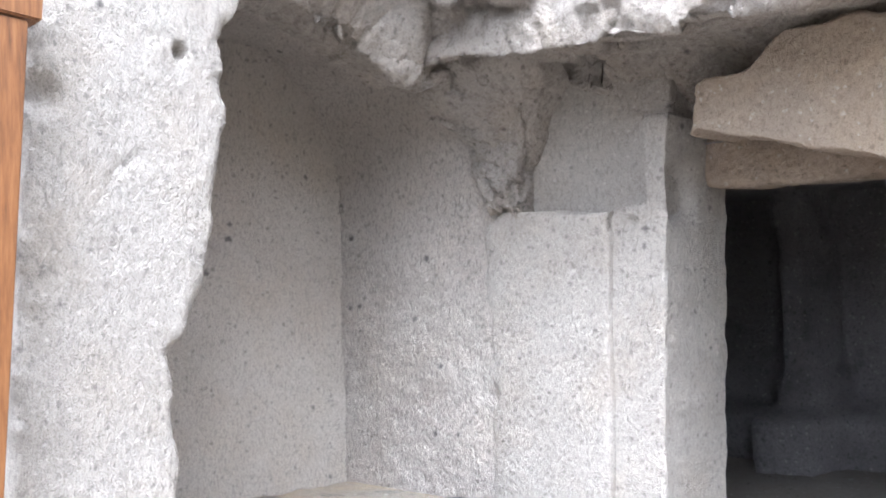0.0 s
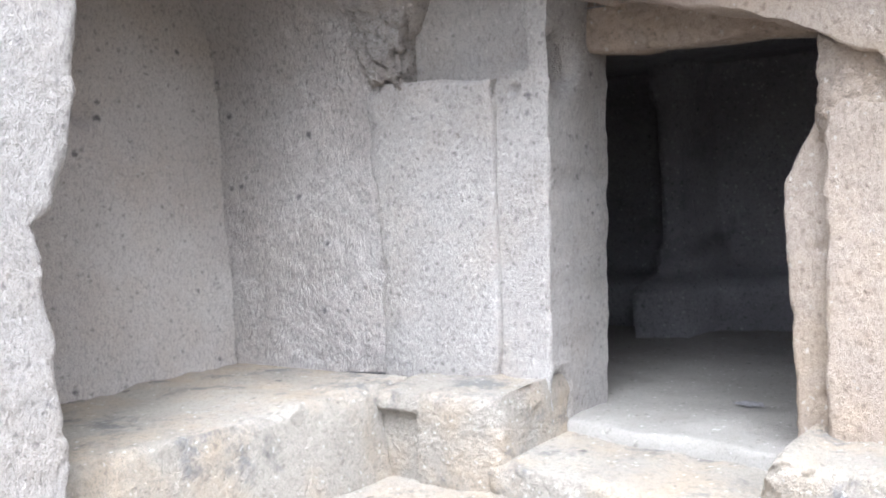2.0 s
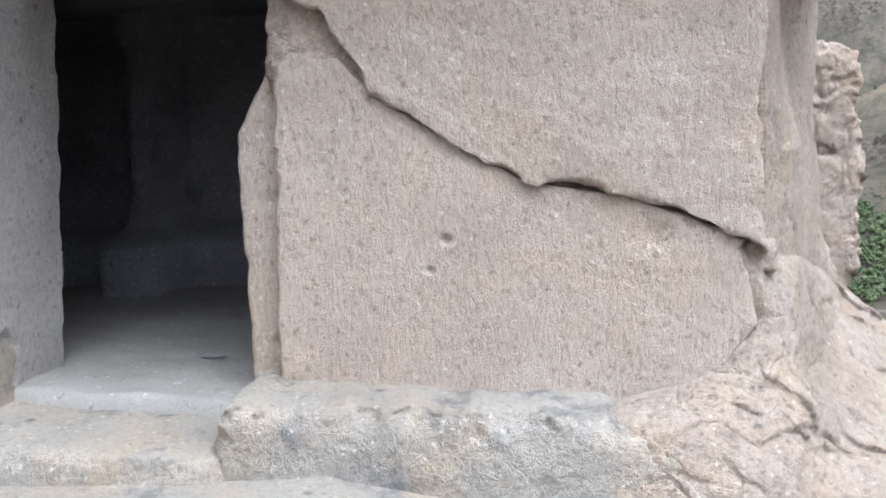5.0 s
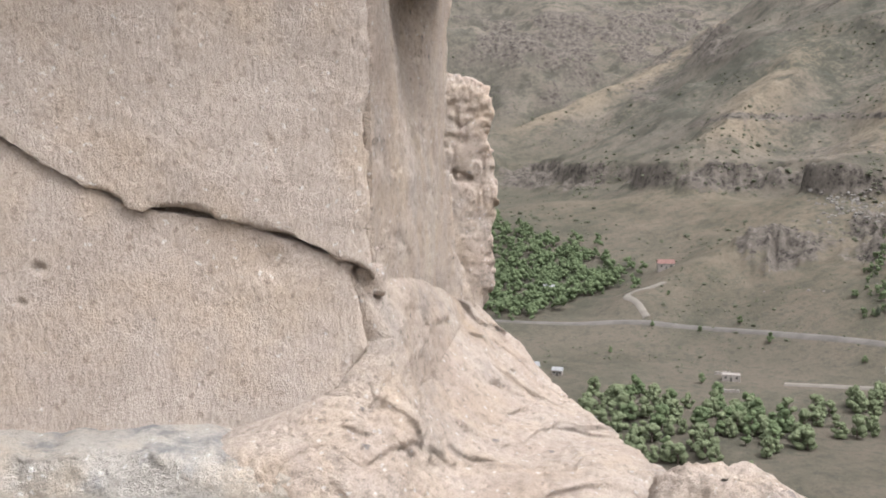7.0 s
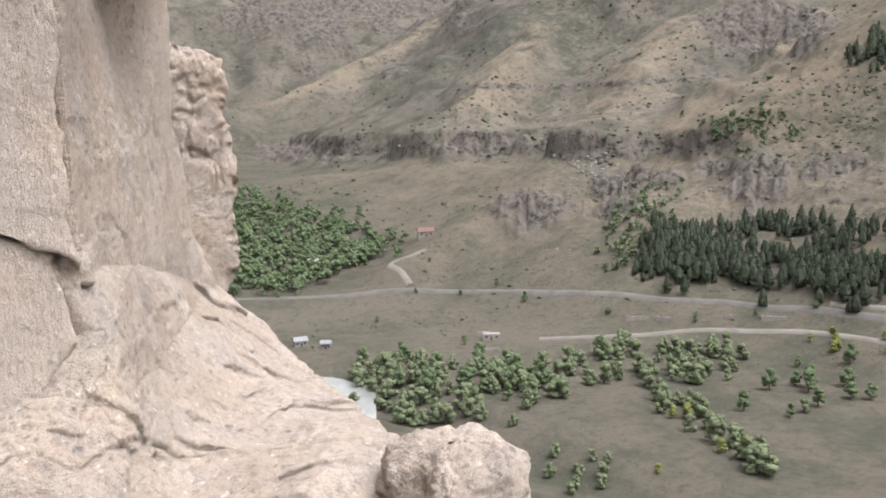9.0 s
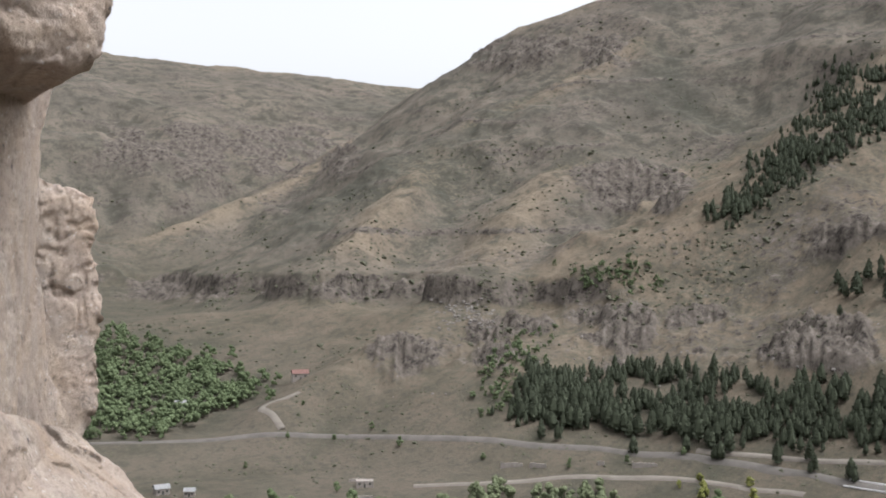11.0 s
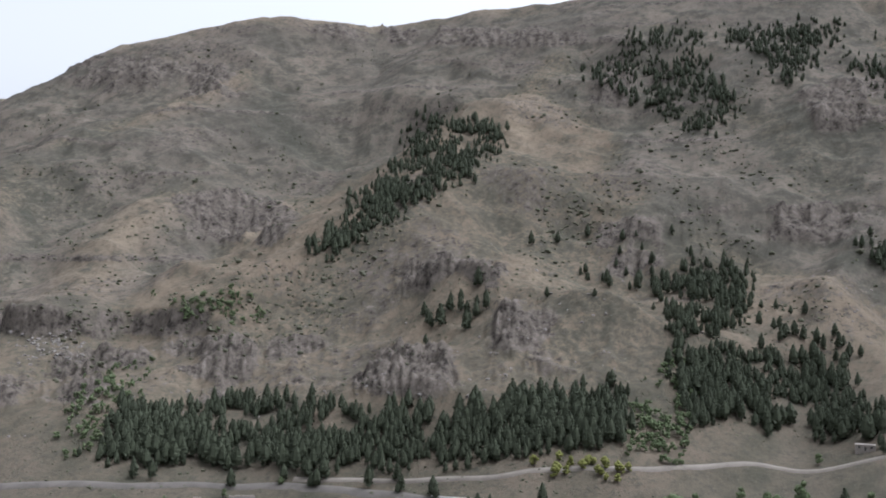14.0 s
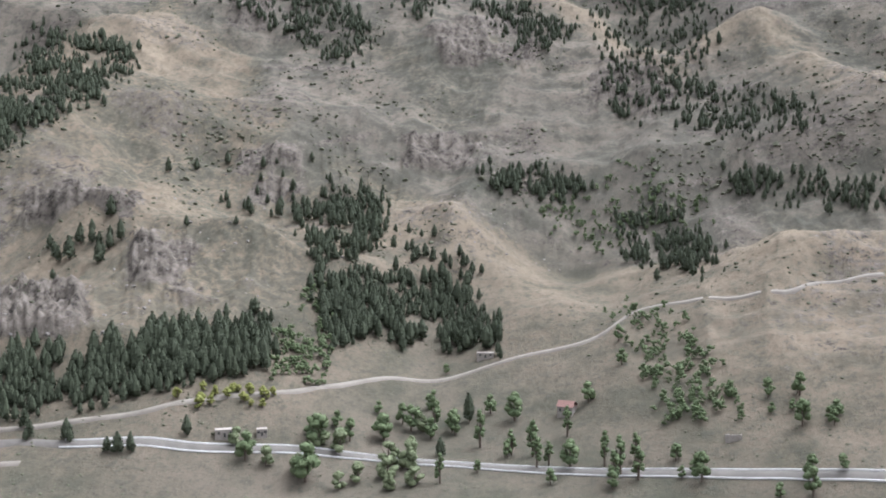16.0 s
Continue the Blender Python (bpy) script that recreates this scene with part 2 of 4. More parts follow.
# ---- the rock-cut front: facade along x, left return along y ----
CRACK = [(-1.29, 1.60), (-1.21, 1.68), (-1.02, 1.64), (-0.87, 1.49), (-0.68, 1.38), (-0.54, 1.29), (-0.42, 1.20), (-0.25, 1.12),
         (-0.05, 1.09), (0.14, 1.055), (0.34, 0.99), (0.45, 0.955), (0.59, 0.88), (0.72, 0.80), (0.91, 0.72)]


def structure(ob, label, category="rock"):
    return tagged(ob, label, category, kind="structure")


structure(slab("wall_right_lower", [(0.2, -1.34), (1.12, -1.30), (1.52, -1.29), (1.7, -1.25)], [(0.05, 0.46), (0.27, 0.52), (0.4, 0.62), (0.5, 0.69), (0.65, 0.66), (0.83, 0.62), (0.95, 0.72), (2, 0.72)],
               [(-1.4, 0.14), (0.9, 0.08)], CRACK, 4.0, 0.55, TUFF_WARM, facing, seed=1, amp=0.014, round_=0.016, jag=0.02,
               dents=[((-0.58, 4.0, 0.88), 0.022, 0.03), ((-0.65, 4, 0.75), 0.016, 0.02), ((0.3, 4, 0.88), 0.06, 0.02)]),
          "beige dressed tuff wall with vertical chisel marks")
structure(slab("wall_right_upper", [(0.7, -2.50), (2.0, -2.5), (3.0, -2.2)], [(0.6, 0.74), (1.2, 0.70), (3.2, 0.70)],
               [(-2.52, 2.24), (-2.36, 2.31), (-2.1, 2.23), (-1.8, 2.16), (-1.53, 2.05), (-1.25, 1.92), (-1.07, 1.83), (-0.97, 1.66)] + [(a, b + 0.002) for a, b in CRACK[3:]],
               [(-2.5, 2.5), (-2.1, 2.53), (-1.9, 2.68), (-1.5, 2.64), (-1.2, 2.9), (0.8, 3.4)],
               lambda a, b: 3.962 - 0.03 * np.clip((b - 1.6), 0, 2), 0.65, TUFF_WARM, facing, seed=2, amp=0.02, round_=0.018, jag=0.045),
          "beige tuff slab split from the wall by a crack")
structure(slab("rubble_in_crack", [(1.4, -1.32), (2.1, -1.32)], [(0.7, 0.78), (1.1, 0.72), (1.4, 0.62), (2.1, -0.9)], [(-1.4, 1.55), (-0.9, 1.42), (0.7, 0.72)],
               [(-1.4, 2.0), (-1.0, 1.8), (-0.6, 1.42), (0.7, 0.92)], 4.05, 0.3, TUFF_BROKEN, facing, seed=23, amp=0.05, jag=0.03),
          "broken tuff packed in the crack of the wall")
structure(slab("door_jamb_right", [(0.15, -1.50), (0.94, -1.50), (1.34, -1.51), (1.53, -1.41), (1.69, -1.31)], [(0.15, -1.2), (1.9, -1.2)],
               [(-1.6, 0.12), (-1.0, 0.12)], [(-1.6, 1.69), (-1.2, 1.72)], 4.13, 0.5, TUFF_WARM, facing, seed=3, jag=0.009, round_=0.02, rim=18,
               dents=[((-1.36, 4.13, 1.06), 0.03, 0.02), ((-1.35, 4.13, 0.42), 0.03, 0.03)]),
          "pale tuff doorway jamb with a rebate")
structure(slab("door_jamb_left", [(0.05, -3.15), (1.94, -3.15), (2.0, -2.70), (2.5, -2.68)], [(0.05, -2.69), (0.43, -2.66), (1.54, -2.60), (2.05, -2.57), (2.45, -2.55)],
               [(-3, 0.08), (-2.5, 0.08)], [(-3, 2.46), (-2.5, 2.42)], 4.0, 0.6, TUFF, facing, seed=4, jag=0.012, round_=0.018, rim=26, still=0.93,
               dents=[((-2.56, 4.16, 2.02), 0.13, 0.12), ((-2.67, 4.10, 0.36), 0.075, 0.10), ((-2.67, 4.12, 0.24), 0.07, 0.09), ((-2.78, 4.0, 1.90), 0.03, 0.04)]),
          "pale grey tuff doorway jamb with chipped hollows")
structure(slab("door_head", [(2.0, -3.0), (3.2, -3.0)], [(1.9, -1.1), (3.2, -1.1)], [(-3.0, 2.11), (-1.74, 2.05), (-1.0, 1.98)], [(-3.0, 3.2), (-1, 3.2)],
               4.42, 0.3, TUFF_BROKEN, facing, seed=24, amp=0.03, round_=0.03), "rough broken tuff head of the doorway")
structure(slab("pilaster", [(0.3, -3.75), (1.06, -3.71), (1.63, -3.73), (2.03, -3.75), (2.7, -3.85)], [(0.3, -3.0), (0.57, -2.94), (2.0, -2.88), (2.6, -2.9)],
               [(-3.9, 0.36), (-2.8, 0.36)], [(-3.9, 2.05), (-2.8, 1.96)], 3.95, 0.4, TUFF, facing, seed=5, jag=0.012, round_=0.02,
               dents=[((-3.69, 3.95, 2.03), 0.06, 0.05), ((-3.12, 3.95, 1.68), 0.022, 0.02), ((-2.86, 3.95, 1.9), 0.05, 0.05), ((-3.74, 3.93, 1.0), 0.06, 0.06)]),
          "pale grey tuff pilaster with broken capital")
structure(slab("blind_panel", [(1.9, -3.6), (2.8, -3.6)], [(1.9, -2.66), (2.8, -2.55)],
               [(-3.9, 1.90), (-2.5, 1.90)], [(-3.9, 2.9), (-2.5, 2.8)], 4.09, 0.3, TUFF, facing, seed=6),
          "shallow recessed tuff panel over a pilaster")
structure(slab("spandrel", [(2.08, -3.70), (2.34, -3.83), (2.5, -3.82), (2.7, -3.92), (3.2, -4.2)], [(2.05, -3.46), (2.3, -3.42), (2.55, -3.30), (2.75, -3.15), (3.2, -2.8)],
               [(-3.9, 2.06), (-3.4, 1.98)], [(-4.2, 3.2), (-2.8, 3.2)], lambda a, b: 3.92 - 0.95 * np.clip(b - 2.42, 0, 1), 0.35, TUFF_ROUGH, facing, seed=26, broken=40, cracks=0.01, amp=0.03, jag=0.03, round_=0.04, rim=14),
          "broken tuff spandrel beside a vaulted niche")
structure(slab("plinth", [(-0.3, -3.46), (0.6, -3.46)], [(-0.3, -2.66), (0.6, -2.68)], [(-3.5, -0.2), (-2.5, -0.2)],
               [(-3.5, 0.42), (-2.5, 0.44)], lambda a, b: 3.46 + 0.08 * np.clip((a + 2.9) / 0.25, 0, 1) + 0.05 * np.clip((0.14 - np.abs(a + 3.25)) / 0.02, 0, 1) * np.clip((0.34 - b) / 0.03, 0, 1), 0.6, TUFF_WORN, facing, seed=7, amp=0.022, round_=0.04, jag=0.025, rim=14),
          "worn tuff plinth under a pilaster")
structure(slab("door_step", [(-0.3, -2.75), (0.3, -2.75)], [(-0.3, -1.4), (0.3, -1.45)], [(-2.9, -0.2), (-1.3, -0.2)],
               [(-2.9, 0.15), (-2.2, 0.11), (-1.3, 0.08)], 3.48, 0.9, TUFF_WORN, facing, seed=8, amp=0.02, round_=0.05, jag=0.025),
          "worn tuff doorstep with grey stains")
structure(slab("ledge", [(-0.4, -1.52), (0.1, -1.50), (0.32, -1.40)], [(-0.4, 0.55), (0.1, 0.50), (0.6, 0.4)], [(-1.6, -0.3), (1, -0.4)],
               [(-1.6, 0.30), (-0.8, 0.25), (0.05, 0.225), (0.3, 0.14), (0.5, -0.02), (1, -0.2)], lambda a, b: 3.58 - 0.05 * np.sin(a * 3), 0.8, TUFF_WORN, facing, seed=9, amp=0.03, round_=0.07, jag=0.03),
          "ochre-stained tuff ledge below the wall")

# terrace floor
gx, gy = np.meshgrid(np.linspace(-6, 0.95, 220), np.linspace(-4, 4.2, 240), indexing="ij")
structure(sheet("floor", rough(np.stack([gx, gy, gx * 0 - 0.02 - 0.22 * np.clip(gx + 1.0, 0, 9)], -1), 0.025, 12, 0.6), TUFF_WORN), "uneven pale tuff terrace floor with grey stains", "floor")

# left return wall with the vaulted bench niche
structure(slab("wall_left", [(-0.5, 1.16), (1.65, 1.22), (3.4, 1.28)], [(0.4, 1.81), (0.87, 1.82), (1.3, 1.79), (1.38, 1.77), (1.46, 1.86), (1.79, 1.95), (2.33, 2.05), (2.64, 2.01), (2.8, 2.13), (3.4, 2.5)],
               [(1, -0.4), (3, -0.4)], [(1, 3.6), (3, 3.6)], 3.4, 0.30, TUFF, leftward, seed=13, amp=0.013, size=0.4, round_=0.04, jag=0.03, cracks=0.004,
               dents=[((-3.4, 1.84, 2.54), 0.03, 0.06), ((-3.4, 1.3, 2.3), 0.07, 0.04)]),
          "pale tuff pier with broken edge beside a niche")
structure(slab("bench_front", [(-0.5, 1.2), (0.6, 1.2)], [(-0.5, 3.75), (0.6, 3.75)], [(1, -0.3), (4, -0.3)], [(1, 0.45), (4, 0.44)],
               lambda a, b: 3.36 + 0.1 * np.clip(3.3 - a, 0, 2) + 0.12 * (b - 0.2), 1.6, TUFF_WORN, leftward,
               seed=14, amp=0.02, round_=0.04, jag=0.025), "worn tuff bench in a niche")
structure(slab("arch_front", [(2.3, 1.9), (3.6, 1.7)], [(2.3, 3.72), (2.6, 3.75), (3.6, 3.9)],
               [(1.9, 2.72), (2.13, 2.86), (2.33, 2.95), (2.55, 2.94), (2.82, 2.84), (3.07, 2.78), (3.26, 2.70), (3.56, 2.73), (3.70, 2.68), (3.8, 2.5)], [(1.7, 3.7), (3.9, 3.7)],
               lambda a, b: 3.66 - 0.55 * np.clip(b - 2.80, 0, 1), 0.22, TUFF_ROUGH, leftward, seed=27, broken=50, amp=0.035, round_=0.035, jag=0.03, cracks=0.025, rim=12),
          "broken tuff edge of the niche vault")


def niche():
    ny, nx = 330, 110
    prof = np.array([(3.93, 0.4), (3.93, 1.0), (3.93, 1.6), (3.94, 2.1), (3.92, 2.35), (3.84, 2.60), (3.70, 2.82), (3.48, 2.98), (3.2, 3.08), (2.86, 3.11), (2.5, 3.08), (2.1, 2.9), (1.8, 2.6), (1.7, 2.2), (1.65, 1.2), (1.65, 0.4)])
    L = np.concatenate([[0], np.cumsum(np.linalg.norm(np.diff(prof, axis=0), axis=1))])
    s = np.linspace(0, L[-1], ny)
    d = np.linspace(0, 1, nx)
    Y, D = np.meshgrid(np.interp(s, L, prof[:, 0]), d, indexing="ij")
    Z, _ = np.meshgrid(np.interp(s, L, prof[:, 1]), d, indexing="ij")
    P = np.stack([-3.66 - 1.11 * D, Y + 0.06 - 0.26 * D * np.clip((Y - 2.8) / 0.8, 0, 1), Z], -1)
    structure(sheet("niche_vault", rough(P, 0.03, 21, 0.3), TUFF_PICKED, flip=False), "tool-marked tuff vault of a niche")
    yy, zz = np.meshgrid(np.linspace(1.4, 4.0, 190), np.linspace(0.3, 3.3, 210), indexing="ij")
    structure(sheet("niche_back", rough(np.stack([yy * 0 - 4.75, yy, zz], -1), 0.02, 22, 0.6, dents=[((-4.75, 2.83, 1.95), 0.07, 0.08)]), TUFF_BACK), "speckled grey tuff back wall of a niche")


niche()


def overhang():
    U, V = np.meshgrid(np.linspace(-3.9, 1.4, 420), np.linspace(0, 1, 150), indexing="ij")
    lip = 2.62 + 0.12 * np.clip(-2.4 - U, 0, 1) + 0.28 * np.clip(U + 1.0, 0, 2) + 0.06 * vnoise(np.stack([U / 0.5, U * 0, U * 0], -1), 3)
    base = 2.52 + 0.1 * np.clip(-2.6 - U, 0, 1) + 0.3 * np.clip(U + 1.2, 0, 2)
    a, b = np.clip(V / 0.5, 0, 1), np.clip((V - 0.5) / 0.5, 0, 1)
    y = 4.32 - 0.92 * a + 0.05 * b
    z = base + (lip - base) * a + 0.16 * np.sin(a * np.pi) + 1.25 * b ** 0.8
    P = rough(np.stack([U, y, z], -1), 0.065, 31, 0.6, cracks=0.01)
    P = P + normals(P) * facets(P, 130, 33, 0.13, 0.012, 0.010, (1, 0.2, 0.1))[..., None]
    structure(sheet("overhang", P, TUFF_ROUGH, flip=True), "rough broken tuff overhang above the doorway")


overhang()
# unseen blocks added to stop sky light leaking in behind the overhang
structure(slab("light_block_above", [(2.7, -6.2), (4.6, -6.2)], [(2.7, 0.9), (4.6, 0.9)], [(-6.2, 2.78), (0.9, 2.78)], [(-6.2, 4.6), (0.9, 4.4)], 4.16, 4.4, TUFF_ROUGH, facing, step=0.06, seed=35, amp=0.05), "unseen tuff block shutting out light above the cave front")
structure(slab("light_block_niche", [(3.3, 0.9), (4.6, 0.9)], [(3.3, 4.15), (4.6, 4.15)], [(0.9, 3.32), (4.2, 3.32)], [(0.9, 4.5), (4.2, 4.6)], 3.75, 2.6, TUFF_ROUGH, leftward, step=0.06, seed=36, amp=0.05), "unseen tuff block shutting out light above the niche")


def beam(name, lo, hi, mat, parent=None, bev=0.006):
    bm = bmesh.new()
    bmesh.ops.create_cube(bm, size=1)
    for v in bm.verts:
        v.co = Vector([lo[i] + (hi[i] - lo[i]) * (v.co[i] + 0.5) for i in range(3)])
    bmesh.ops.bevel(bm, geom=bm.edges[:], offset=bev, segments=2, affect="EDGES")
    me = bpy.data.meshes.new(name)
    bm.to_mesh(me)
    bm.free()
    me.materials.append(mat)
    ob = new(name, me)
    ob.parent = parent
    return ob


def wood_material():
    m, nt, bs = material("varnished_wood")
    co = nt.nodes.new("ShaderNodeNewGeometry").outputs["Position"]
    mp = node(nt, "ShaderNodeMapping", Scale=(14, 14, 1.2))
    nt.links.new(co, mp.inputs[0])
    g = tex(nt, 4, 6, 0.7, mp.outputs[0])
    c = ramp(nt, g.outputs[0], [(0.3, (0.09, 0.034, 0.013)), (0.5, (0.19, 0.078, 0.028)), (0.72, (0.27, 0.125, 0.05))])
    b = node(nt, "ShaderNodeBump", Strength=0.4, Distance=0.006)
    nt.links.new(g.outputs[0], b.inputs["Height"])
    nt.links.new(b.outputs[0], bs.inputs["Normal"])
    nt.links.new(c.outputs[0], bs.inputs["Base Color"])
    bs.inputs["Roughness"].default_value = 0.5
    return m


WOOD = wood_material()
post = tagged(new("door_frame_post"), "brown varnished timber post against the rock pier", "post")
post.matrix_basis = pose(-3.27, 0.985, 0.0, -3.3, 0, 0)
beam("upright", (-0.09, -0.11, -0.03), (0.05, 0.055, 2.50), WOOD, post)
beam("crosspiece", (-0.1, -0.45, 2.505), (0.06, 0.095, 2.70), WOOD, post)


# the dark room behind the doorway
def room():
    def wall(name, P, flip, label, mat=DARK_TUFF):
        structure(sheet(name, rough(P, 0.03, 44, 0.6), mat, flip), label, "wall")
    a, b = np.meshgrid(np.linspace(-5.2, 0.6, 90), np.linspace(0.0, 2.7, 60), indexing="ij")
    back = 7.5 - 0.5 * np.clip((0.17 + 0.3 * np.clip(0.95 - b, 0, 0.4) + 0.12 * np.clip(b - 1.8, 0, 1) - np.abs(a + 3.29)) / 0.05, 0, 1) - 0.35 * np.clip((0.62 - b) / 0.06, 0, 1)
    wall("room_wall_back", np.stack([a, back, b], -1), True, "dark tuff wall with a pillar and bench")
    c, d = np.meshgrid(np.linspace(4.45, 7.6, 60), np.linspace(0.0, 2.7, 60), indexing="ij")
    wall("room_wall_left", np.stack([-4.6 + 0.55 * np.clip((0.55 - d) / 0.08, 0, 1), c, d], -1), True, "dark tuff wall with a bench")
    wall("room_wall_right", np.stack([c * 0 + 0.55, c, d], -1), False, "dark tuff wall of a cave room")
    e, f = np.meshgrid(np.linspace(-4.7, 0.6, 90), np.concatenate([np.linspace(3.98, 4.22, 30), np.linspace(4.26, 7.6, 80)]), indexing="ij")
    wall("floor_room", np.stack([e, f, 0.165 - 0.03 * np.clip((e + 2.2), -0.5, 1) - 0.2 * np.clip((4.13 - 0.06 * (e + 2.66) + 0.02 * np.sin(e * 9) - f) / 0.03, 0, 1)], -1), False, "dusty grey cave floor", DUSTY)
    wall("ceiling_room", np.stack([e, f + 0.4, e * 0 + 2.3], -1), True, "dark cave ceiling")
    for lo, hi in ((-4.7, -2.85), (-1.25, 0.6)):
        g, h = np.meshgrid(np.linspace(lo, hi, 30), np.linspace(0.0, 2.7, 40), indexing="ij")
        wall("room_wall_front", np.stack([g, g * 0 + 4.48, h], -1), True, "dark tuff wall of a cave room")
    tw = new("twig", mesh_from("twig", np.array([(-2.06, 4.86, 0.17), (-1.98, 4.80, 0.175), (-1.87, 4.83, 0.17), (-1.97, 4.83, 0.195), (-1.92, 4.78, 0.172), (-1.9, 4.88, 0.18)]),
                                np.array([(0, 1, 3), (1, 2, 3), (1, 4, 3), (2, 5, 3)]), DARK_TUFF, smooth=False))
    tagged(tw, "dry dark twigs lying on the dusty cave floor", "twig")


room()

# rock to the right of the wall
structure(slab("rock_column", [(-1, 0.66), (3.5, 0.66)], [(-1.2, 2.4), (-0.6, 2.3), (0.06, 2.15), (0.48, 1.95), (1.0, 1.88), (1.35, 1.80), (1.95, 1.77), (2.3, 1.79), (2.6, 1.9), (3.5, 2.0)],
               [(0.5, -1.0), (2.6, -1.0)], [(0.5, 3.5), (2.2, 3.5)],
               lambda a, b: np.interp(a, [0.64, 0.73, 1.03, 1.8, 2.3], [4.0, 4.03, 4.75, 7.4, 8.2]) + 0.55 * np.clip((b - 1.2) / 0.7, 0, 1) * np.exp(-((a - 1.08) / 0.22) ** 2),
               0.9, TUFF_BROKEN, facing, step=0.013, seed=51, amp=0.03, size=0.7, round_=0.05, jag=0.03, cracks=0.012),
          "broken tuff pillar at the end of the wall")
structure(slab("rock_bulge", [(2.0, 0.7), (3.6, 0.7)], [(2.2, 1.5), (2.42, 1.58), (2.52, 1.63), (2.9, 1.66), (3.6, 1.9)], [(0.6, 2.42), (1.2, 2.30), (1.45, 2.33), (1.6, 2.42)],
               [(0.6, 3.5), (2, 3.5)], lambda a, b: 4.5 + 0.45 * (a - 0.7), 1.6, TUFF_BROKEN, facing, seed=53, amp=0.05, round_=0.08, jag=0.04, cracks=0.02), "overhanging tuff mass at the end of the wall")
structure(slab("rock_fin", [(-3, 1.7), (0.3, 1.85), (3, 1.9)], [(-3, 2.2), (-0.8, 2.3), (-0.28, 2.5), (0.07, 2.61), (0.55, 2.63), (1.0, 2.66), (1.46, 2.56), (1.95, 2.56)],
               [(1.2, -2.8), (2.8, -2.8)], [(1.8, 2.10), (2.05, 2.08), (2.3, 2.04), (2.56, 1.93)],
               8.9, 0.9, TUFF_BROKEN, facing, step=0.018, seed=52, amp=0.045, size=1.0, round_=0.09, jag=0.05, cracks=0.03), "weathered tuff fin on the cliff edge")


def boulder():
    nu, nv = 300, 330
    U, V = np.meshgrid(np.linspace(0, 1, nu), np.linspace(0, 1, nv), indexing="ij")
    k = [0, 0.18, 0.36, 0.58, 0.82, 1.0]

    def along(pts):
        p = np.array(pts)
        return np.stack([np.interp(U, k, p[:, i]) for i in range(3)], -1)
    crest = along([(0.60, 4.05, 0.86), (1.05, 4.8, 0.68), (2.1, 7.6, 0.03), (2.45, 6.5, -0.44), (2.07, 4.0, -0.145), (2.25, 3.3, -0.55)])
    foot = along([(0.60, 4.02, 0.80), (0.66, 4.07, 0.50), (0.45, 4.07, 0.25), (-0.08, 3.78, 0.17), (0.0, 3.62, -0.10), (0.5, 3.2, -0.8)])
    mid = along([(0.62, 4.0, 0.83), (0.82, 4.05, 0.50), (0.86, 3.93, 0.20), (0.72, 3.58, -0.02), (0.85, 3.42, -0.35), (1.2, 3.15, -0.9)])
    back = crest + np.array([-0.1, 0.6, -1.8])
    v = V[..., None]
    a, b, c = np.clip(v / 0.33, 0, 1), np.clip((v - 0.33) / 0.47, 0, 1), np.clip((v - 0.8) / 0.2, 0, 1)
    P = foot + (mid - foot) * a + (crest - mid) * b + (back - crest) * c
    P = P + np.array([0.0, -0.12, 0.16]) * (np.sin(np.pi * np.clip(V / 0.33, 0, 1)) * 0.5 + np.sin(np.pi * np.clip((V - 0.33) / 0.47, 0, 1)))[..., None] * np.clip(U * 3, 0, 1)[..., None]
    P = P + normals(P) * (0.028 * np.clip(U * 2, 0.1, 1) * fbm(P / np.array([0.5, 0.7, 0.3]), 4, 64, 0.45, ridged=True))[..., None]
    P = P + (rough(P, 0.045, 61, 0.75, cracks=0.012) - P) * np.clip(U * 2.6, 0.22, 1)[..., None]
    edge = (np.clip(U * 4 - 0.5, 0, 1) * np.clip((0.84 - V) * 9, 0, 1) * np.clip(V * 9 - 0.2, 0, 1))
    for cells, seed, tilt, step, cut in ((46, 91, 0.035, 0.006, 0.012), (240, 92, 0.07, 0.003, 0.005)):
        P = P + np.array([0.3, -0.75, 0.55]) * (facets(P, cells, seed, tilt, step, cut, stretch=0.62) * edge)[..., None]
    structure(sheet("boulder", P, TUFF_BROKEN), "pale cracked boulder slope at the cliff edge")
    th, ph = np.meshgrid(np.linspace(0, 2 * np.pi, 120), np.linspace(0.02, np.pi - 0.02, 70), indexing="ij")
    q = np.stack([np.cos(th) * np.sin(ph), np.sin(th) * np.sin(ph), np.cos(ph)], -1)
    q = np.sign(q) * np.abs(q) ** 0.5
    Q = np.array([2.02, 3.35, -0.37]) + q * np.array([0.25, 0.30, 0.43])
    structure(sheet("rock_outcrop", rough(Q, 0.075, 66, 0.3, side=-1, cracks=0.03), TUFF_BROKEN, flip=True), "pale weathered rock at the cliff edge")


boulder()

# ---- valley and mountains ----
def polar(az, r):
    return r * np.sin(np.radians(az)), r * np.cos(np.radians(az))


EYE = 1.4
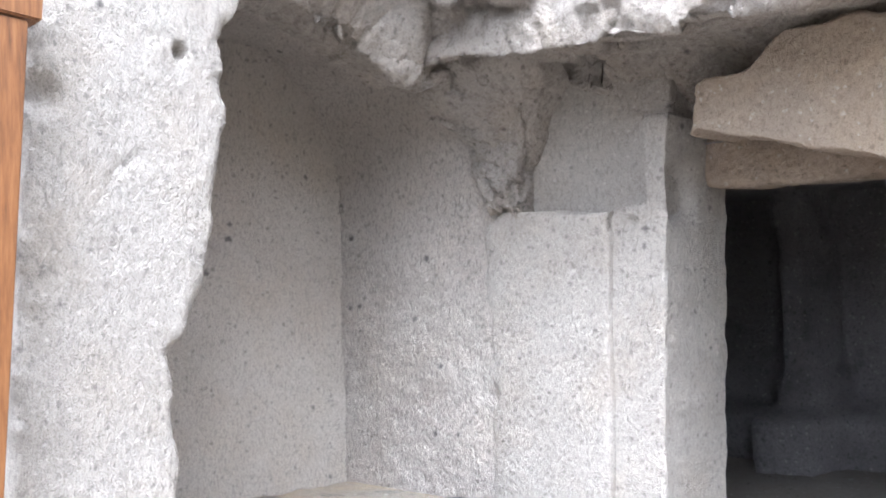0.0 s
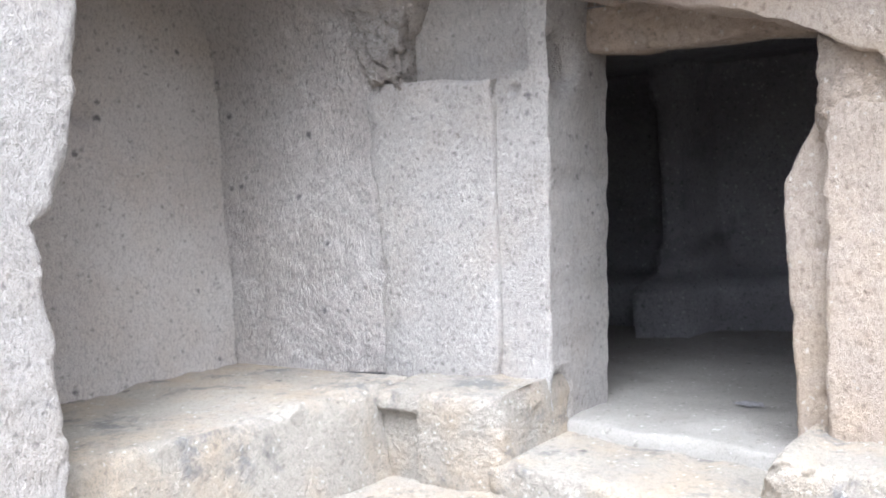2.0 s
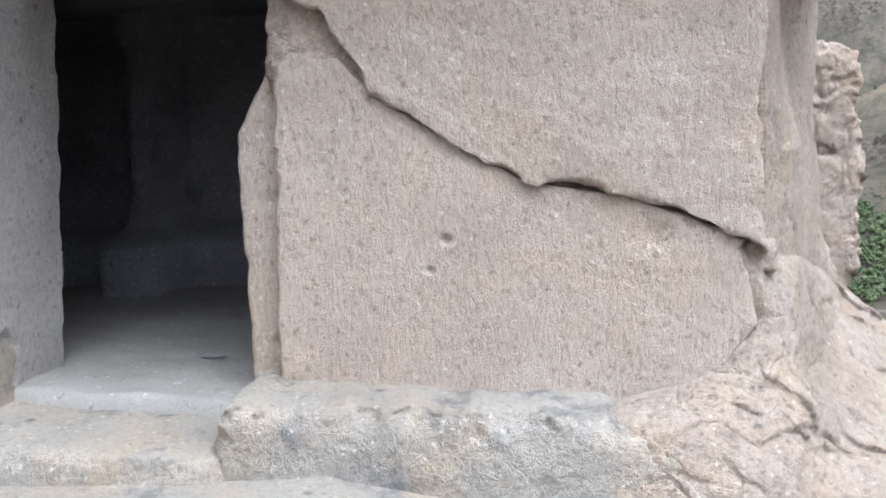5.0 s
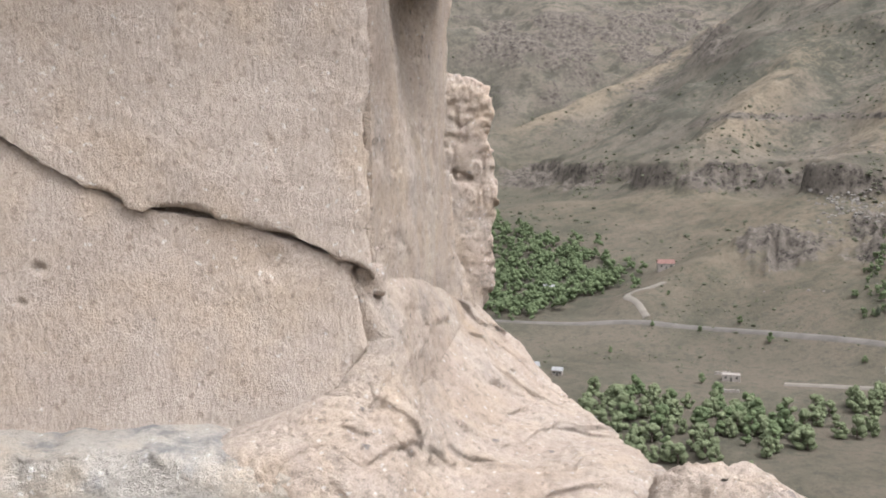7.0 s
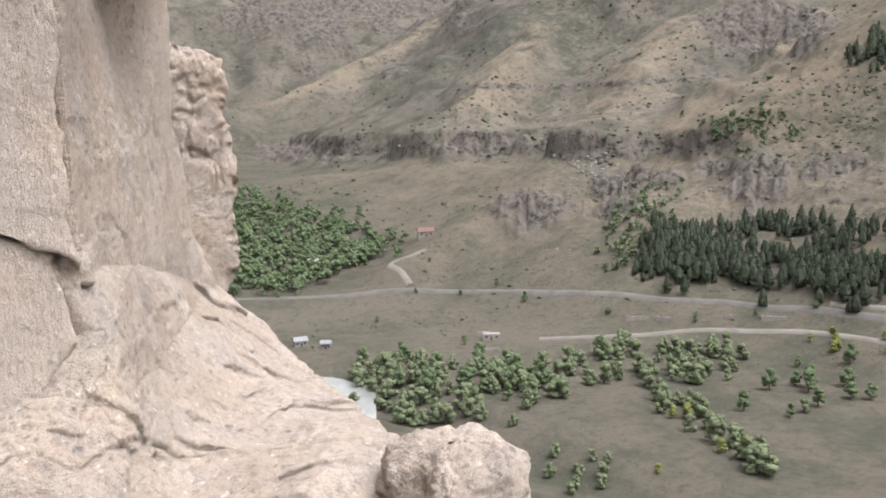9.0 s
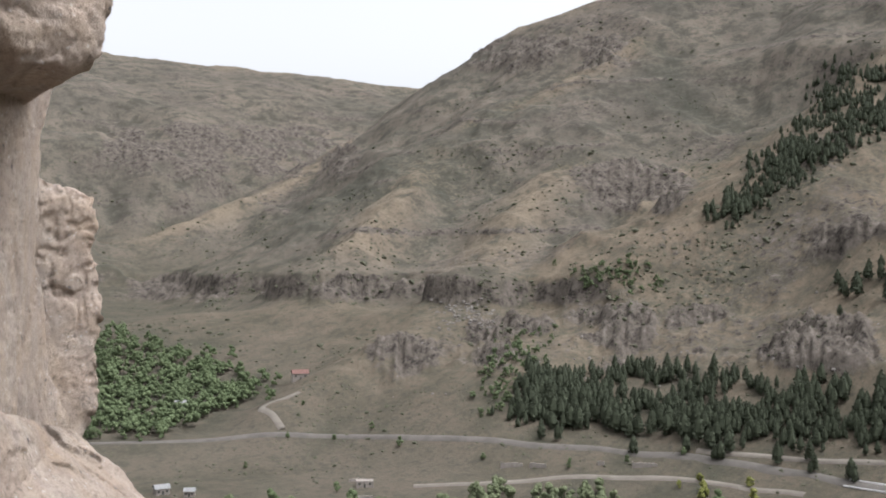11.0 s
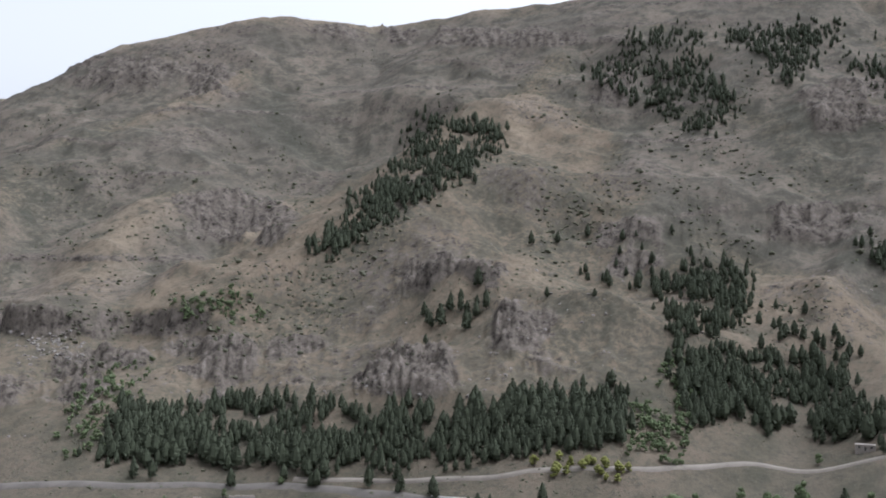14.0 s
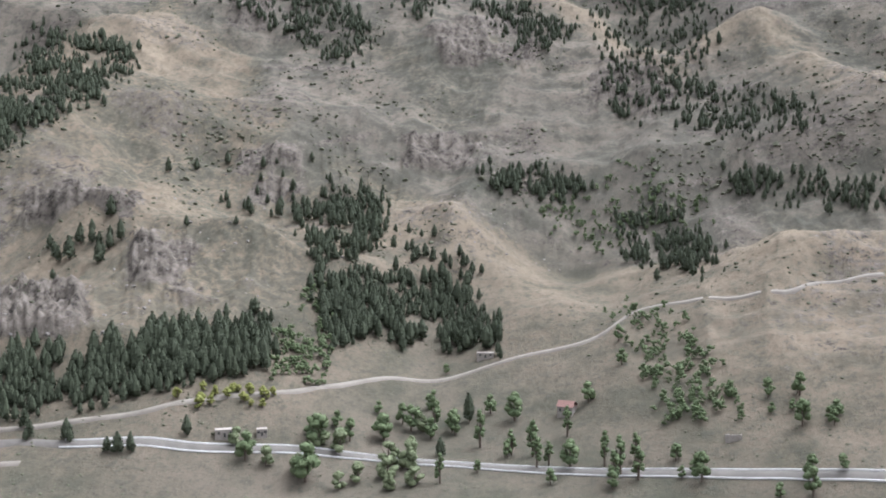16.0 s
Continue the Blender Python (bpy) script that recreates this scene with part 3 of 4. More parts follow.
# crest lines: bearing in degrees, slope angle seen from the terrace, distance in metres
RIDGES = {
    "far": (0.42, [(-20, 10, 2900), (0, 11, 2900), (14, 11.7, 2900), (22.6, 11.3, 2900), (29.5, 10.9, 2900), (40, 10, 2900)]),
    "main": (0.74, [(34, 8.4, 1950), (36.3, 10.5, 1900), (38.3, 12.0, 1850), (39.6, 14.2, 1800), (44, 15.5, 1750), (47.5, 16.45, 1750), (54.4, 16.3, 1800), (59, 17.1, 1800),
                    (71.3, 18.5, 1700), (80.7, 18.1, 1600), (83, 17.2, 1600), (88, 16.5, 1550), (104, 17, 1500), (130, 16, 1500)]),
    "shoulder": (0.5, [(34.5, 9.8, 1950), (29.6, 7.4, 1780), (24.5, 4.4, 1620), (19.5, 2.3, 1480), (14.2, 0.2, 1380), (2, -4, 1300)]),
    "rib_a": (0.55, [(44, 12, 1500), (39.5, 9.2, 1400), (35.2, 7.2, 1300), (32.4, 4.0, 1120), (29, 0.8, 960)]),
    "rib_b": (0.5, [(47, 8.5, 1300), (41, 5, 1100), (38, 2, 950), (37, -0.6, 830)]),
    "spur_left": (0.62, [(66, 15.3, 1500), (64, 12.9, 1300), (62.7, 9.1, 1060), (59.2, 7.0, 960), (55.5, 4.6, 890), (51.7, 2.0, 830), (47.5, -1.8, 750), (43.8, -2.6, 690), (40.5, -5.5, 620)]),
    "spur_mid": (0.42, [(62.7, 9.1, 1060), (64, 4.2, 880), (65.5, 0.6, 740), (66.5, -0.6, 690)]),
    "spur_low": (0.5, [(58, 0.3, 760), (55, -1.9, 700), (50, -2.3, 690)]),
    "spur_right": (0.46, [(62.7, 9.1, 1060), (69.7, 6.4, 980), (77.7, 1.9, 830), (85.7, -2.5, 680), (88, -4.5, 610)]),
    "rib_c": (0.55, [(72, 16.2, 1500), (74.5, 12.8, 1340), (78, 8.6, 1180), (83.6, 5.2, 1050), (90, 2.7, 930), (93.2, 1.2, 860), (96, -1.5, 780)]),
    "rib_d": (0.62, [(84, 15.0, 1450), (88, 13.3, 1300), (91, 11, 1200), (95, 9.8, 1100), (99, 11.9, 1150), (105, 8.1, 950), (112, 5, 900)]),
    "hill_right": (0.36, [(93, -2.2, 700), (97.7, -1.6, 680), (101, -1.0, 660), (106, -1.0, 650), (118, 0, 640)]),
    "rib_e": (0.62, [(47.5, 15.6, 1700), (46.5, 13.2, 1560), (45, 12.4, 1500), (41, 10, 1400), (36, 8.2, 1330)]),
    "rib_f": (0.65, [(73.5, 15.6, 1520), (77, 13, 1340), (80, 11.5, 1230), (83.5, 10.4, 1170)]),
    "rib_g": (0.6, [(53, 9.5, 1350), (50, 6.5, 1180), (47.5, 3.4, 1030), (45.5, 0.8, 900)]),
    "low_rib": (0.6, [(37, -2.6, 760), (35, -3.0, 745), (32, -4.4, 700), (28.5, -6.4, 660), (25.2, -8.5, 620)]),
    "low_knob": (0.6, [(41.5, -3.6, 720), (39, -4.6, 680), (37, -6.5, 640)]),
    "apron_left": (0.34, [(20, -2.6, 900), (27, -2.4, 870), (33, -2.8, 800), (37, -2.8, 760), (41, -3.6, 700), (39, -6.6, 640)]),
}
FLOOR_Z = -118.0
ROAD = [(8, 590), (15, 588), (28.5, 582), (39, 562), (49, 550), (60, 510), (71, 466), (81, 428), (93, 424), (106, 448), (125, 520)]


def valley(az, r, x, y):
    road_r = line(az, ROAD)
    z = FLOOR_Z + 9 * np.clip((r - road_r + 60) / 60, 0, 1) + 0.16 * np.clip(r - road_r - 20, 0, 300) + 0.3 * np.clip(r - road_r - 320, 0, 3000) * 0.3
    river = np.abs(r - (line(az, [(0, 470), (20, 415), (30, 330), (45, 250), (70, 190), (120, 180)])))
    z = z - 6 * np.exp(-(river / 26.0) ** 2)
    z = z + 60 * np.clip((150 - r) / 130, 0, 1)
    return z


def height(az, r):
    x, y = polar(az, r)
    z = valley(az, r, x, y)
    layers, nears = [], []
    wob = fbm(np.stack([x / 260, y / 260, x * 0], -1), 4, 71)
    for k, (slope, pts) in RIDGES.items():
        p = np.array(pts, dtype=float)
        px, py = polar(p[:, 0], p[:, 2])
        pz = EYE + p[:, 2] * np.tan(np.radians(p[:, 1]))
        best, near_ = np.full(x.shape, -1e9), np.full(x.shape, 1e9)
        soft_ = 20.0 if k.startswith(('spur', 'hill', 'low')) else 14.0
        for i in range(len(p) - 1):
            ax, ay, bx, by = px[i], py[i], px[i + 1], py[i + 1]
            dx, dy = bx - ax, by - ay
            t = np.clip(((x - ax) * dx + (y - ay) * dy) / (dx * dx + dy * dy), 0, 1)
            d = np.hypot(x - ax - t * dx, y - ay - t * dy)
            h = pz[i] + (pz[i + 1] - pz[i]) * t - slope * (np.sqrt(d * d + soft_ ** 2) - soft_) * (1 + 0.25 * wob)
            best = np.maximum(best, h)
            near_ = np.minimum(near_, d)
        layers.append(best)
        nears.append(near_)
    dry = np.zeros(x.shape)
    top = np.maximum.reduce(layers)
    for k, b in zip(RIDGES, layers):
        if k.startswith(('spur', 'hill', 'low', 'apron')):
            dry = np.maximum(dry, np.clip(1 - (top - b) / 5, 0, 1))
    crest = np.zeros(x.shape)
    for b, d in zip(layers, nears):
        crest = np.maximum(crest, np.exp(-(d / (34 + 18 * wob)) ** 2) * np.clip(1 - (top - b) / 8, 0, 1))
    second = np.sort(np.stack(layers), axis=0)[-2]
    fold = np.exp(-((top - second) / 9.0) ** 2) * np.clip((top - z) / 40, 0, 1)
    s = 5.0
    m = np.maximum.reduce(layers + [z])
    tot = np.exp((z - m) / s)
    for b in layers:
        tot = tot + np.exp((b - m) / s)
    out = m + s * np.log(tot)
    up = np.clip((out - z - 6) / 60, 0, 1)
    q = np.stack([x, y, x * 0], -1)
    gull = fbm(q / 250, 5, 81, 0.46, ridged=True)
    # rills that run down the face of the slopes
    across = np.radians(az) * 1000
    rill = fbm(np.stack([across / 75 + wob * 2.2, r / 210 + wob, x * 0], -1), 4, 87, 0.55, ridged=True)
    out = out + up * (rill * 6 - 2) * np.clip((r - 560) / 250, 0.15, 1)
    out = out + up * (gull * 32 - 12) * np.clip((1750 - r) / 500, 0.25, 1) + up * fbm(q / 40, 4, 83) * 3.5 + fbm(q / 12, 3, 85) * (0.25 + 0.7 * up)
    # basalt scarp across the lower left slopes
    belt = np.clip((az - 12) / 4, 0, 1) * np.clip((45.5 - az) / 1.5, 0, 1) * np.clip((1300 - r) / 80, 0, 1)
    wav = 5 * vnoise(q / 60, 97)
    belt = belt * np.clip((out + 68) / 8, 0, 1)
    out = out + belt * (np.interp(out + wav, [-70, -26, -21, 15, 900], [-70, -36, -13, 15, 900]) - wav - out)
    # crags: bearing, angle, half-widths
    el = np.degrees(np.arctan2(out - EYE, r))
    rock = np.zeros_like(out)
    for ca, ce, wa, we in ((65.6, -2.4, 3.9, 2.3), (56.5, -4.6, 3.0, 1.3), (50.5, -4.2, 2.2, 1.4), (45, -4.6, 2.6, 1.8), (39, -5.2, 2.6, 1.5), (83, 11.2, 3.4, 1.3), (69, 13, 1.5, 1.2),
                           (70.5, 3.2, 2.2, 1.6), (59.5, 1.2, 3.0, 0.9), (33.2, -6.0, 3.0, 1.2), (30, -1.8, 14, 0.75), (22, 6.5, 7, 1.4), (41, 12.5, 5, 1.0), (46, 4.5, 3.5, 1.5), (92, 8, 2.5, 1.5), (80, 4.5, 3, 1.0), (60, 15.8, 9, 0.5)):
        rock = np.maximum(rock, np.exp(-((az - ca) / wa) ** 4 - ((el - ce) / we) ** 4))
    rock = np.clip(rock * 1.7 * np.clip(0.6 + fbm(q / 40, 3, 99) * 2.0, 0, 1.2), 0, 1)
    speck = np.clip((fbm(q / 85, 4, 101) - 0.1) * 4, 0, 1) * up * 0.42
    lev = out / 58 + 0.45 * fbm(q / 160, 3, 107)
    strata = np.exp(-((lev - np.floor(lev) - 0.5) / 0.075) ** 2) * np.clip(fbm(q / 110, 3, 109) * 3 + 0.45, 0, 1) * up * 0.75
    speck = np.maximum(speck, strata * (1 - 0.6 * dry))
    crag = 0.75 * fbm(q / 32, 5, 103, 0.66, ridged=True) + 0.35 * fbm(np.stack([across / 10, r / 35, x * 0], -1), 4, 105, 0.6, ridged=True)
    out = out + rock * (crag * 16 - 1) + speck * crag * 4.5
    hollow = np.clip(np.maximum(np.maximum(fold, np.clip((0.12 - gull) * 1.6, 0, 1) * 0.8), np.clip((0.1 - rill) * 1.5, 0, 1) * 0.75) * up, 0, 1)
    return out, up, np.maximum(rock, speck), dry, hollow, crest, x, y


def terrain():
    fine = np.linspace(4, 112, 1000)
    az = np.concatenate([np.linspace(-180, 2, 40), fine, np.linspace(114, 180, 20)])
    r = np.concatenate([np.geomspace(30, 250, 30)[:-1], np.geomspace(250, 3300, 560), [4200]])
    A, R_ = np.meshgrid(az, r, indexing="ij")
    z, up, rock, dry, hollow, crest, x, y = height(A, R_)
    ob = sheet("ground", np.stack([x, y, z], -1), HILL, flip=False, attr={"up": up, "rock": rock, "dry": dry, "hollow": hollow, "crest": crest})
    tagged(ob, "dry grassy mountainside and valley floor with rock bands", "ground", kind="structure")
    return az, r, z


def hill_material():
    m, nt, bs = material("dry_hillside")
    geo = nt.nodes.new("ShaderNodeNewGeometry")
    co = geo.outputs["Position"]
    up = nt.nodes.new("ShaderNodeAttribute")
    up.attribute_name = "up"
    rk = nt.nodes.new("ShaderNodeAttribute")
    rk.attribute_name = "rock"
    broad = tex(nt, 0.006, 6, 0.62, co)
    mid = tex(nt, 0.03, 7, 0.72, co)
    fine = tex(nt, 0.16, 6, 0.78, co)
    tuft = tex(nt, 0.42, 4, 0.75, co)

    def step(src, lo, hi, amount=1.0):
        stops = [(lo, (0, 0, 0)), (hi, (1, 1, 1))] if lo < hi else [(hi, (1, 1, 1)), (lo, (0, 0, 0))]
        r_ = ramp(nt, src, stops).outputs[0]
        return r_ if amount == 1.0 else math_(nt, "MULTIPLY", r_, amount)
    # dry grass, bleached and brown
    col = mixc(nt, step(broad.outputs[0], 0.36, 0.62), (0.082, 0.073, 0.060), (0.130, 0.111, 0.088))
    col = mixc(nt, step(mid.outputs[0], 0.46, 0.60), col, (0.058, 0.054, 0.043))
    dr = nt.nodes.new("ShaderNodeAttribute")
    dr.attribute_name = "dry"
    col = mixc(nt, math_(nt, "MULTIPLY", dr.outputs["Fac"], 0.9), col, mixc(nt, step(mid.outputs[0], 0.42, 0.62), (0.142, 0.113, 0.081), (0.080, 0.069, 0.051)))
    # ridge tops: paler grass, with the light on the crests put into its colour
    cr = nt.nodes.new("ShaderNodeAttribute")
    cr.attribute_name = "crest"
    col = mixc(nt, math_(nt, "MULTIPLY", cr.outputs["Fac"], step(mid.outputs[0], 0.66, 0.50, 0.9)), col, (0.160, 0.129, 0.093))
    # greener turf and bushes in the hollows, with gully shade put into their colour
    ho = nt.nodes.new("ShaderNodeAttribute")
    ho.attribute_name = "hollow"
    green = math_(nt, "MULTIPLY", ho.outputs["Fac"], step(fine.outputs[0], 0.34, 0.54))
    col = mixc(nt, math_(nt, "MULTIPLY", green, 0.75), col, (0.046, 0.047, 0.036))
    flat = mixc(nt, step(mid.outputs[0], 0.42, 0.6), (0.084, 0.072, 0.055), (0.054, 0.052, 0.038))
    flat = mixc(nt, step(broad.outputs[0], 0.5, 0.6, 0.6), flat, (0.100, 0.085, 0.066))
    col = mixc(nt, up.outputs["Fac"], flat, col)
    # low scrub and stones among the grass
    col = mixc(nt, step(fine.outputs[0], 0.51, 0.62, 0.55), col, (0.043, 0.045, 0.035))
    col = mixc(nt, step(tuft.outputs[0], 0.54, 0.66, 0.45), col, (0.036, 0.037, 0.029))
    col = mixc(nt, step(tuft.outputs[0], 0.38, 0.30, 0.4), col, (0.15, 0.128, 0.103))
    rocky = tex(nt, 0.11, 8, 0.82, co)
    rc = ramp(nt, rocky.outputs[0], [(0.40, (0.026, 0.023, 0.020)), (0.48, (0.080, 0.069, 0.058)), (0.57, (0.105, 0.091, 0.077)), (0.70, (0.165, 0.145, 0.125))])
    edge = math_(nt, "ADD", rk.outputs["Fac"], math_(nt, "MULTIPLY", math_(nt, "SUBTRACT", fine.outputs[0], 0.5), 2.2))
    col = mixc(nt, step(edge, 0.34, 0.54), col, rc.outputs[0])
    sep = nt.nodes.new("ShaderNodeSeparateXYZ")
    nt.links.new(geo.outputs["Normal"], sep.inputs[0])
    steep = ramp(nt, math_(nt, "ADD", sep.outputs[2], math_(nt, "MULTIPLY", math_(nt, "SUBTRACT", fine.outputs[0], 0.5), 0.6)), [(0.50, (1, 1, 1)), (0.64, (0, 0, 0))])
    col = mixc(nt, steep.outputs[0], col, rc.outputs[0])
    b = node(nt, "ShaderNodeBump", Strength=0.7, Distance=1.8)
    nt.links.new(math_(nt, "ADD", fine.outputs[0], math_(nt, "MULTIPLY", rocky.outputs[0], rk.outputs["Fac"])), b.inputs["Height"])
    nt.links.new(b.outputs[0], bs.inputs["Normal"])
    nt.links.new(col, bs.inputs["Base Color"])
    bs.inputs["Roughness"].default_value = 1.0
    bs.inputs["Specular IOR Level"].default_value = 0.05
    return m


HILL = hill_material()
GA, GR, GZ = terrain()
GEL = np.degrees(np.arctan2(GZ - EYE, GR[None, :]))


def ground_at(az, r):
    """Height of the ground at a bearing and distance."""
    i = np.clip(np.searchsorted(GA, az) - 1, 0, len(GA) - 2)
    j = np.clip(np.searchsorted(GR, r) - 1, 0, len(GR) - 2)
    u, v = (az - GA[i]) / (GA[i + 1] - GA[i]), (r - GR[j]) / (GR[j + 1] - GR[j])
    return (GZ[i, j] * (1 - u) + GZ[i + 1, j] * u) * (1 - v) + (GZ[i, j + 1] * (1 - u) + GZ[i + 1, j + 1] * u) * v


def sight(az, el):
    """Ground met by looking out from the terrace at a bearing and angle: (x, y, z), or None for sky."""
    i = int(np.clip(np.searchsorted(GA, az), 1, len(GA) - 1))
    w = (az - GA[i - 1]) / (GA[i] - GA[i - 1])
    col = GEL[i - 1] * (1 - w) + GEL[i] * w
    k = int(np.argmax(col[40:] >= el)) + 40
    if col[k] < el:
        return None
    f = np.clip((el - col[k - 1]) / max(col[k] - col[k - 1], 1e-6), 0, 1)
    r = GR[k - 1] + (GR[k] - GR[k - 1]) * f
    x, y = polar(az, r)
    return Vector((x, y, float(ground_at(az, r))))



# ---- trees ----
def leaf_material(name, a, b):
    m, nt, bs = material(name)
    geo = nt.nodes.new("ShaderNodeNewGeometry")
    n = tex(nt, 0.35, 3, 0.7, geo.outputs["Position"])
    c = mixc(nt, ramp(nt, n.outputs[0], [(0.35, (0, 0, 0)), (0.65, (1, 1, 1))]).outputs[0], a, b)
    c = mixc(nt, math_(nt, "MULTIPLY", geo.outputs["Random Per Island"], 0.5), c, tuple(v * 0.7 for v in a))
    nt.links.new(c, bs.inputs["Base Color"])
    bs.inputs["Roughness"].default_value = 0.8
    bs.inputs["Specular IOR Level"].default_value = 0.1
    return m


NEEDLES = leaf_material("pine_needles", (0.040, 0.047, 0.030), (0.054, 0.062, 0.040))
LEAVES = leaf_material("green_leaves", (0.076, 0.100, 0.050), (0.102, 0.126, 0.064))
WILLOW = leaf_material("grey_green_leaves", (0.102, 0.120, 0.066), (0.130, 0.146, 0.082))
YELLOWING = leaf_material("yellowing_leaves", (0.13, 0.14, 0.04), (0.17, 0.17, 0.055))
SCRUB = leaf_material("scrub_leaves", (0.068, 0.070, 0.047), (0.094, 0.092, 0.064))
BARK = leaf_material("bark", (0.09, 0.07, 0.055), (0.13, 0.105, 0.085))
PALE = leaf_material("pale_stone", (0.13, 0.118, 0.106), (0.20, 0.185, 0.17))
rng = np.random.default_rng(7)


def blob(r, n=1, jitter=0.25):
    """A lumpy clump: vertices and triangles."""
    bm = bmesh.new()
    bmesh.ops.create_icosphere(bm, subdivisions=n, radius=1)
    V = np.array([v.co for v in bm.verts])
    F = np.array([[v.index for v in f.verts] for f in bm.faces])
    bm.free()
    return V * (1 + rng.uniform(-jitter, jitter, (len(V), 1))) * r, F


def tube(path, radii, sides=5):
    V, F = [], []
    for (x, y, z), r in zip(path, radii):
        for k in range(sides):
            t = 2 * math.pi * k / sides
            V.append((x + r * math.cos(t), y + r * math.sin(t), z))
    for i in range(len(path) - 1):
        for k in range(sides):
            a, b = i * sides + k, i * sides + (k + 1) % sides
            F += [(a, b, b + sides), (a, b + sides, a + sides)]
    return np.array(V), np.array(F)


def merge(parts):
    Vs, Fs, o = [], [], 0
    for V, F in parts:
        Vs.append(V)
        Fs.append(F + o)
        o += len(V)
    return np.concatenate(Vs), np.concatenate(Fs)


def sprays(centre, radius, count, size, squash=1.0, up=0.0):
    """Small leaf sprays lying over a lumpy clump, facing outward with some disorder."""
    d = rng.normal(size=(count, 3))
    d[:, 2] += up
    d /= np.linalg.norm(d, axis=1, keepdims=True)
    c = np.asarray(centre) + d * radius * rng.uniform(0.82, 1.18, (count, 1)) * np.array([1, 1, squash])
    n = d + rng.normal(size=(count, 3)) * 0.45
    a = np.cross(n, rng.normal(size=(count, 3)))
    a /= np.linalg.norm(a, axis=1, keepdims=True) + 1e-9
    b = np.cross(n, a)
    b /= np.linalg.norm(b, axis=1, keepdims=True) + 1e-9
    k = size * rng.uniform(0.6, 1.3, (count, 1))
    V = np.stack([c - a * k, c - b * k * 0.7, c + a * k, c + b * k * 0.7], 1).reshape(-1, 3)
    o = np.arange(count)[:, None] * 4
    F = np.concatenate([o + np.array([[0, 1, 2]]), o + np.array([[0, 2, 3]])], 0)
    return V, F


def pine_crown(h, w, layers=7, per=8):
    """A tapering stack of ragged needle clumps round the stem."""
    parts = []
    side = rng.normal(size=2) * 0.02
    for i in range(layers):
        f = i / (layers - 1)
        z = h * (0.20 + 0.74 * f)
        r = w * (math.sin(math.pi * (0.22 + 0.74 * f)) ** 0.8) * (1.08 - 0.55 * f) * rng.uniform(0.8, 1.15)
        parts.append(sprays((side[0] * f, side[1] * f, z), max(r, 0.03 * h), per, 0.46 * w * (1.05 - 0.5 * f), 0.6, 0.3))
    core = tube([(0, 0, h * 0.2), (0, 0, h * 0.42), (0, 0, h * 0.74), (0, 0, h)], [w * 0.5, w * 0.85, w * 0.55, 0.005], 6)
    return merge(parts + [core])


def leafy_crown(h, w, clumps=13, leaves=18, low=0.3):
    """Rounded clumps of leaves with ragged outlines, heaped into an uneven dome."""
    parts = []
    for i in range(clumps):
        t, u = rng.uniform(0, 6.28), rng.uniform(0.15, 1) ** 0.6
        z = rng.uniform(low, 0.86)
        rad = w * 0.54 * u * math.sin(math.pi * min(1, max(0.18, (z - low + 0.25) / (1.12 - low)))) ** 0.8
        r = w * rng.uniform(0.17, 0.30)
        c = np.array([math.cos(t) * rad, math.sin(t) * rad, z * h])
        V, F = blob(r * 0.95, 2 if leaves > 12 else 1, 0.16)
        parts.append((V * np.array([1, 1, 0.88]) + c, F))
        parts.append(sprays(c, r, leaves, r * (0.26 if leaves > 12 else 0.36), 0.92, 0.15))
    return merge(parts)


def trunk_mesh(h, r, limbs=3, spread=0.3):
    parts = [tube([(0, 0, -0.6), (0.1 * r, 0, h * 0.25), (0.3 * r, 0.2 * r, h * 0.55), (0, 0, h * 0.8)], [r * 1.3, r, r * 0.65, r * 0.2], 6)]
    for i in range(limbs):
        a = i * 2.2 + 0.4
        parts.append(tube([(0, 0, h * 0.25), (math.cos(a) * spread * h * 0.5, math.sin(a) * spread * h * 0.5, h * 0.45), (math.cos(a) * spread * h, math.sin(a) * spread * h, h * 0.66)],
                          [r * 0.6, r * 0.4, r * 0.12], 4))
    return merge(parts)


def make_tree(name, label, crown, trunk, leaf):
    root = tagged(new(name), label, "tree")
    t = new("trunk", mesh_from("trunk", *trunk, BARK))
    c = new("crown", mesh_from("crown", *crown, leaf, smooth=False))
    t.parent = c.parent = root
    return root


def inside(poly, a, e):
    n, hit = len(poly), False
    for i in range(n):
        (x0, y0), (x1, y1) = poly[i], poly[(i + 1) % n]
        if (y0 > e) != (y1 > e) and a < x0 + (e - y0) / (y1 - y0) * (x1 - x0):
            hit = not hit
    return hit


def scatter(poly, count, gaps=0.55):
    """Places spread over a patch of the slope, bounded in bearing and angle."""
    a0, a1 = min(p[0] for p in poly), max(p[0] for p in poly)
    e0, e1 = min(p[1] for p in poly), max(p[1] for p in poly)
    out = []
    for _ in range(count * 8):
        a, e = rng.uniform(a0, a1), rng.uniform(e0, e1)
        if inside(poly, a, e):
            p = sight(a + rng.normal() * 0.38, e + rng.normal() * 0.3)
            if p and float(vnoise(np.array([p.x / 13, p.y / 13, 0.0]), 9)) < gaps:
                out.append(p)
        if len(out) >= count:
            break
    return out


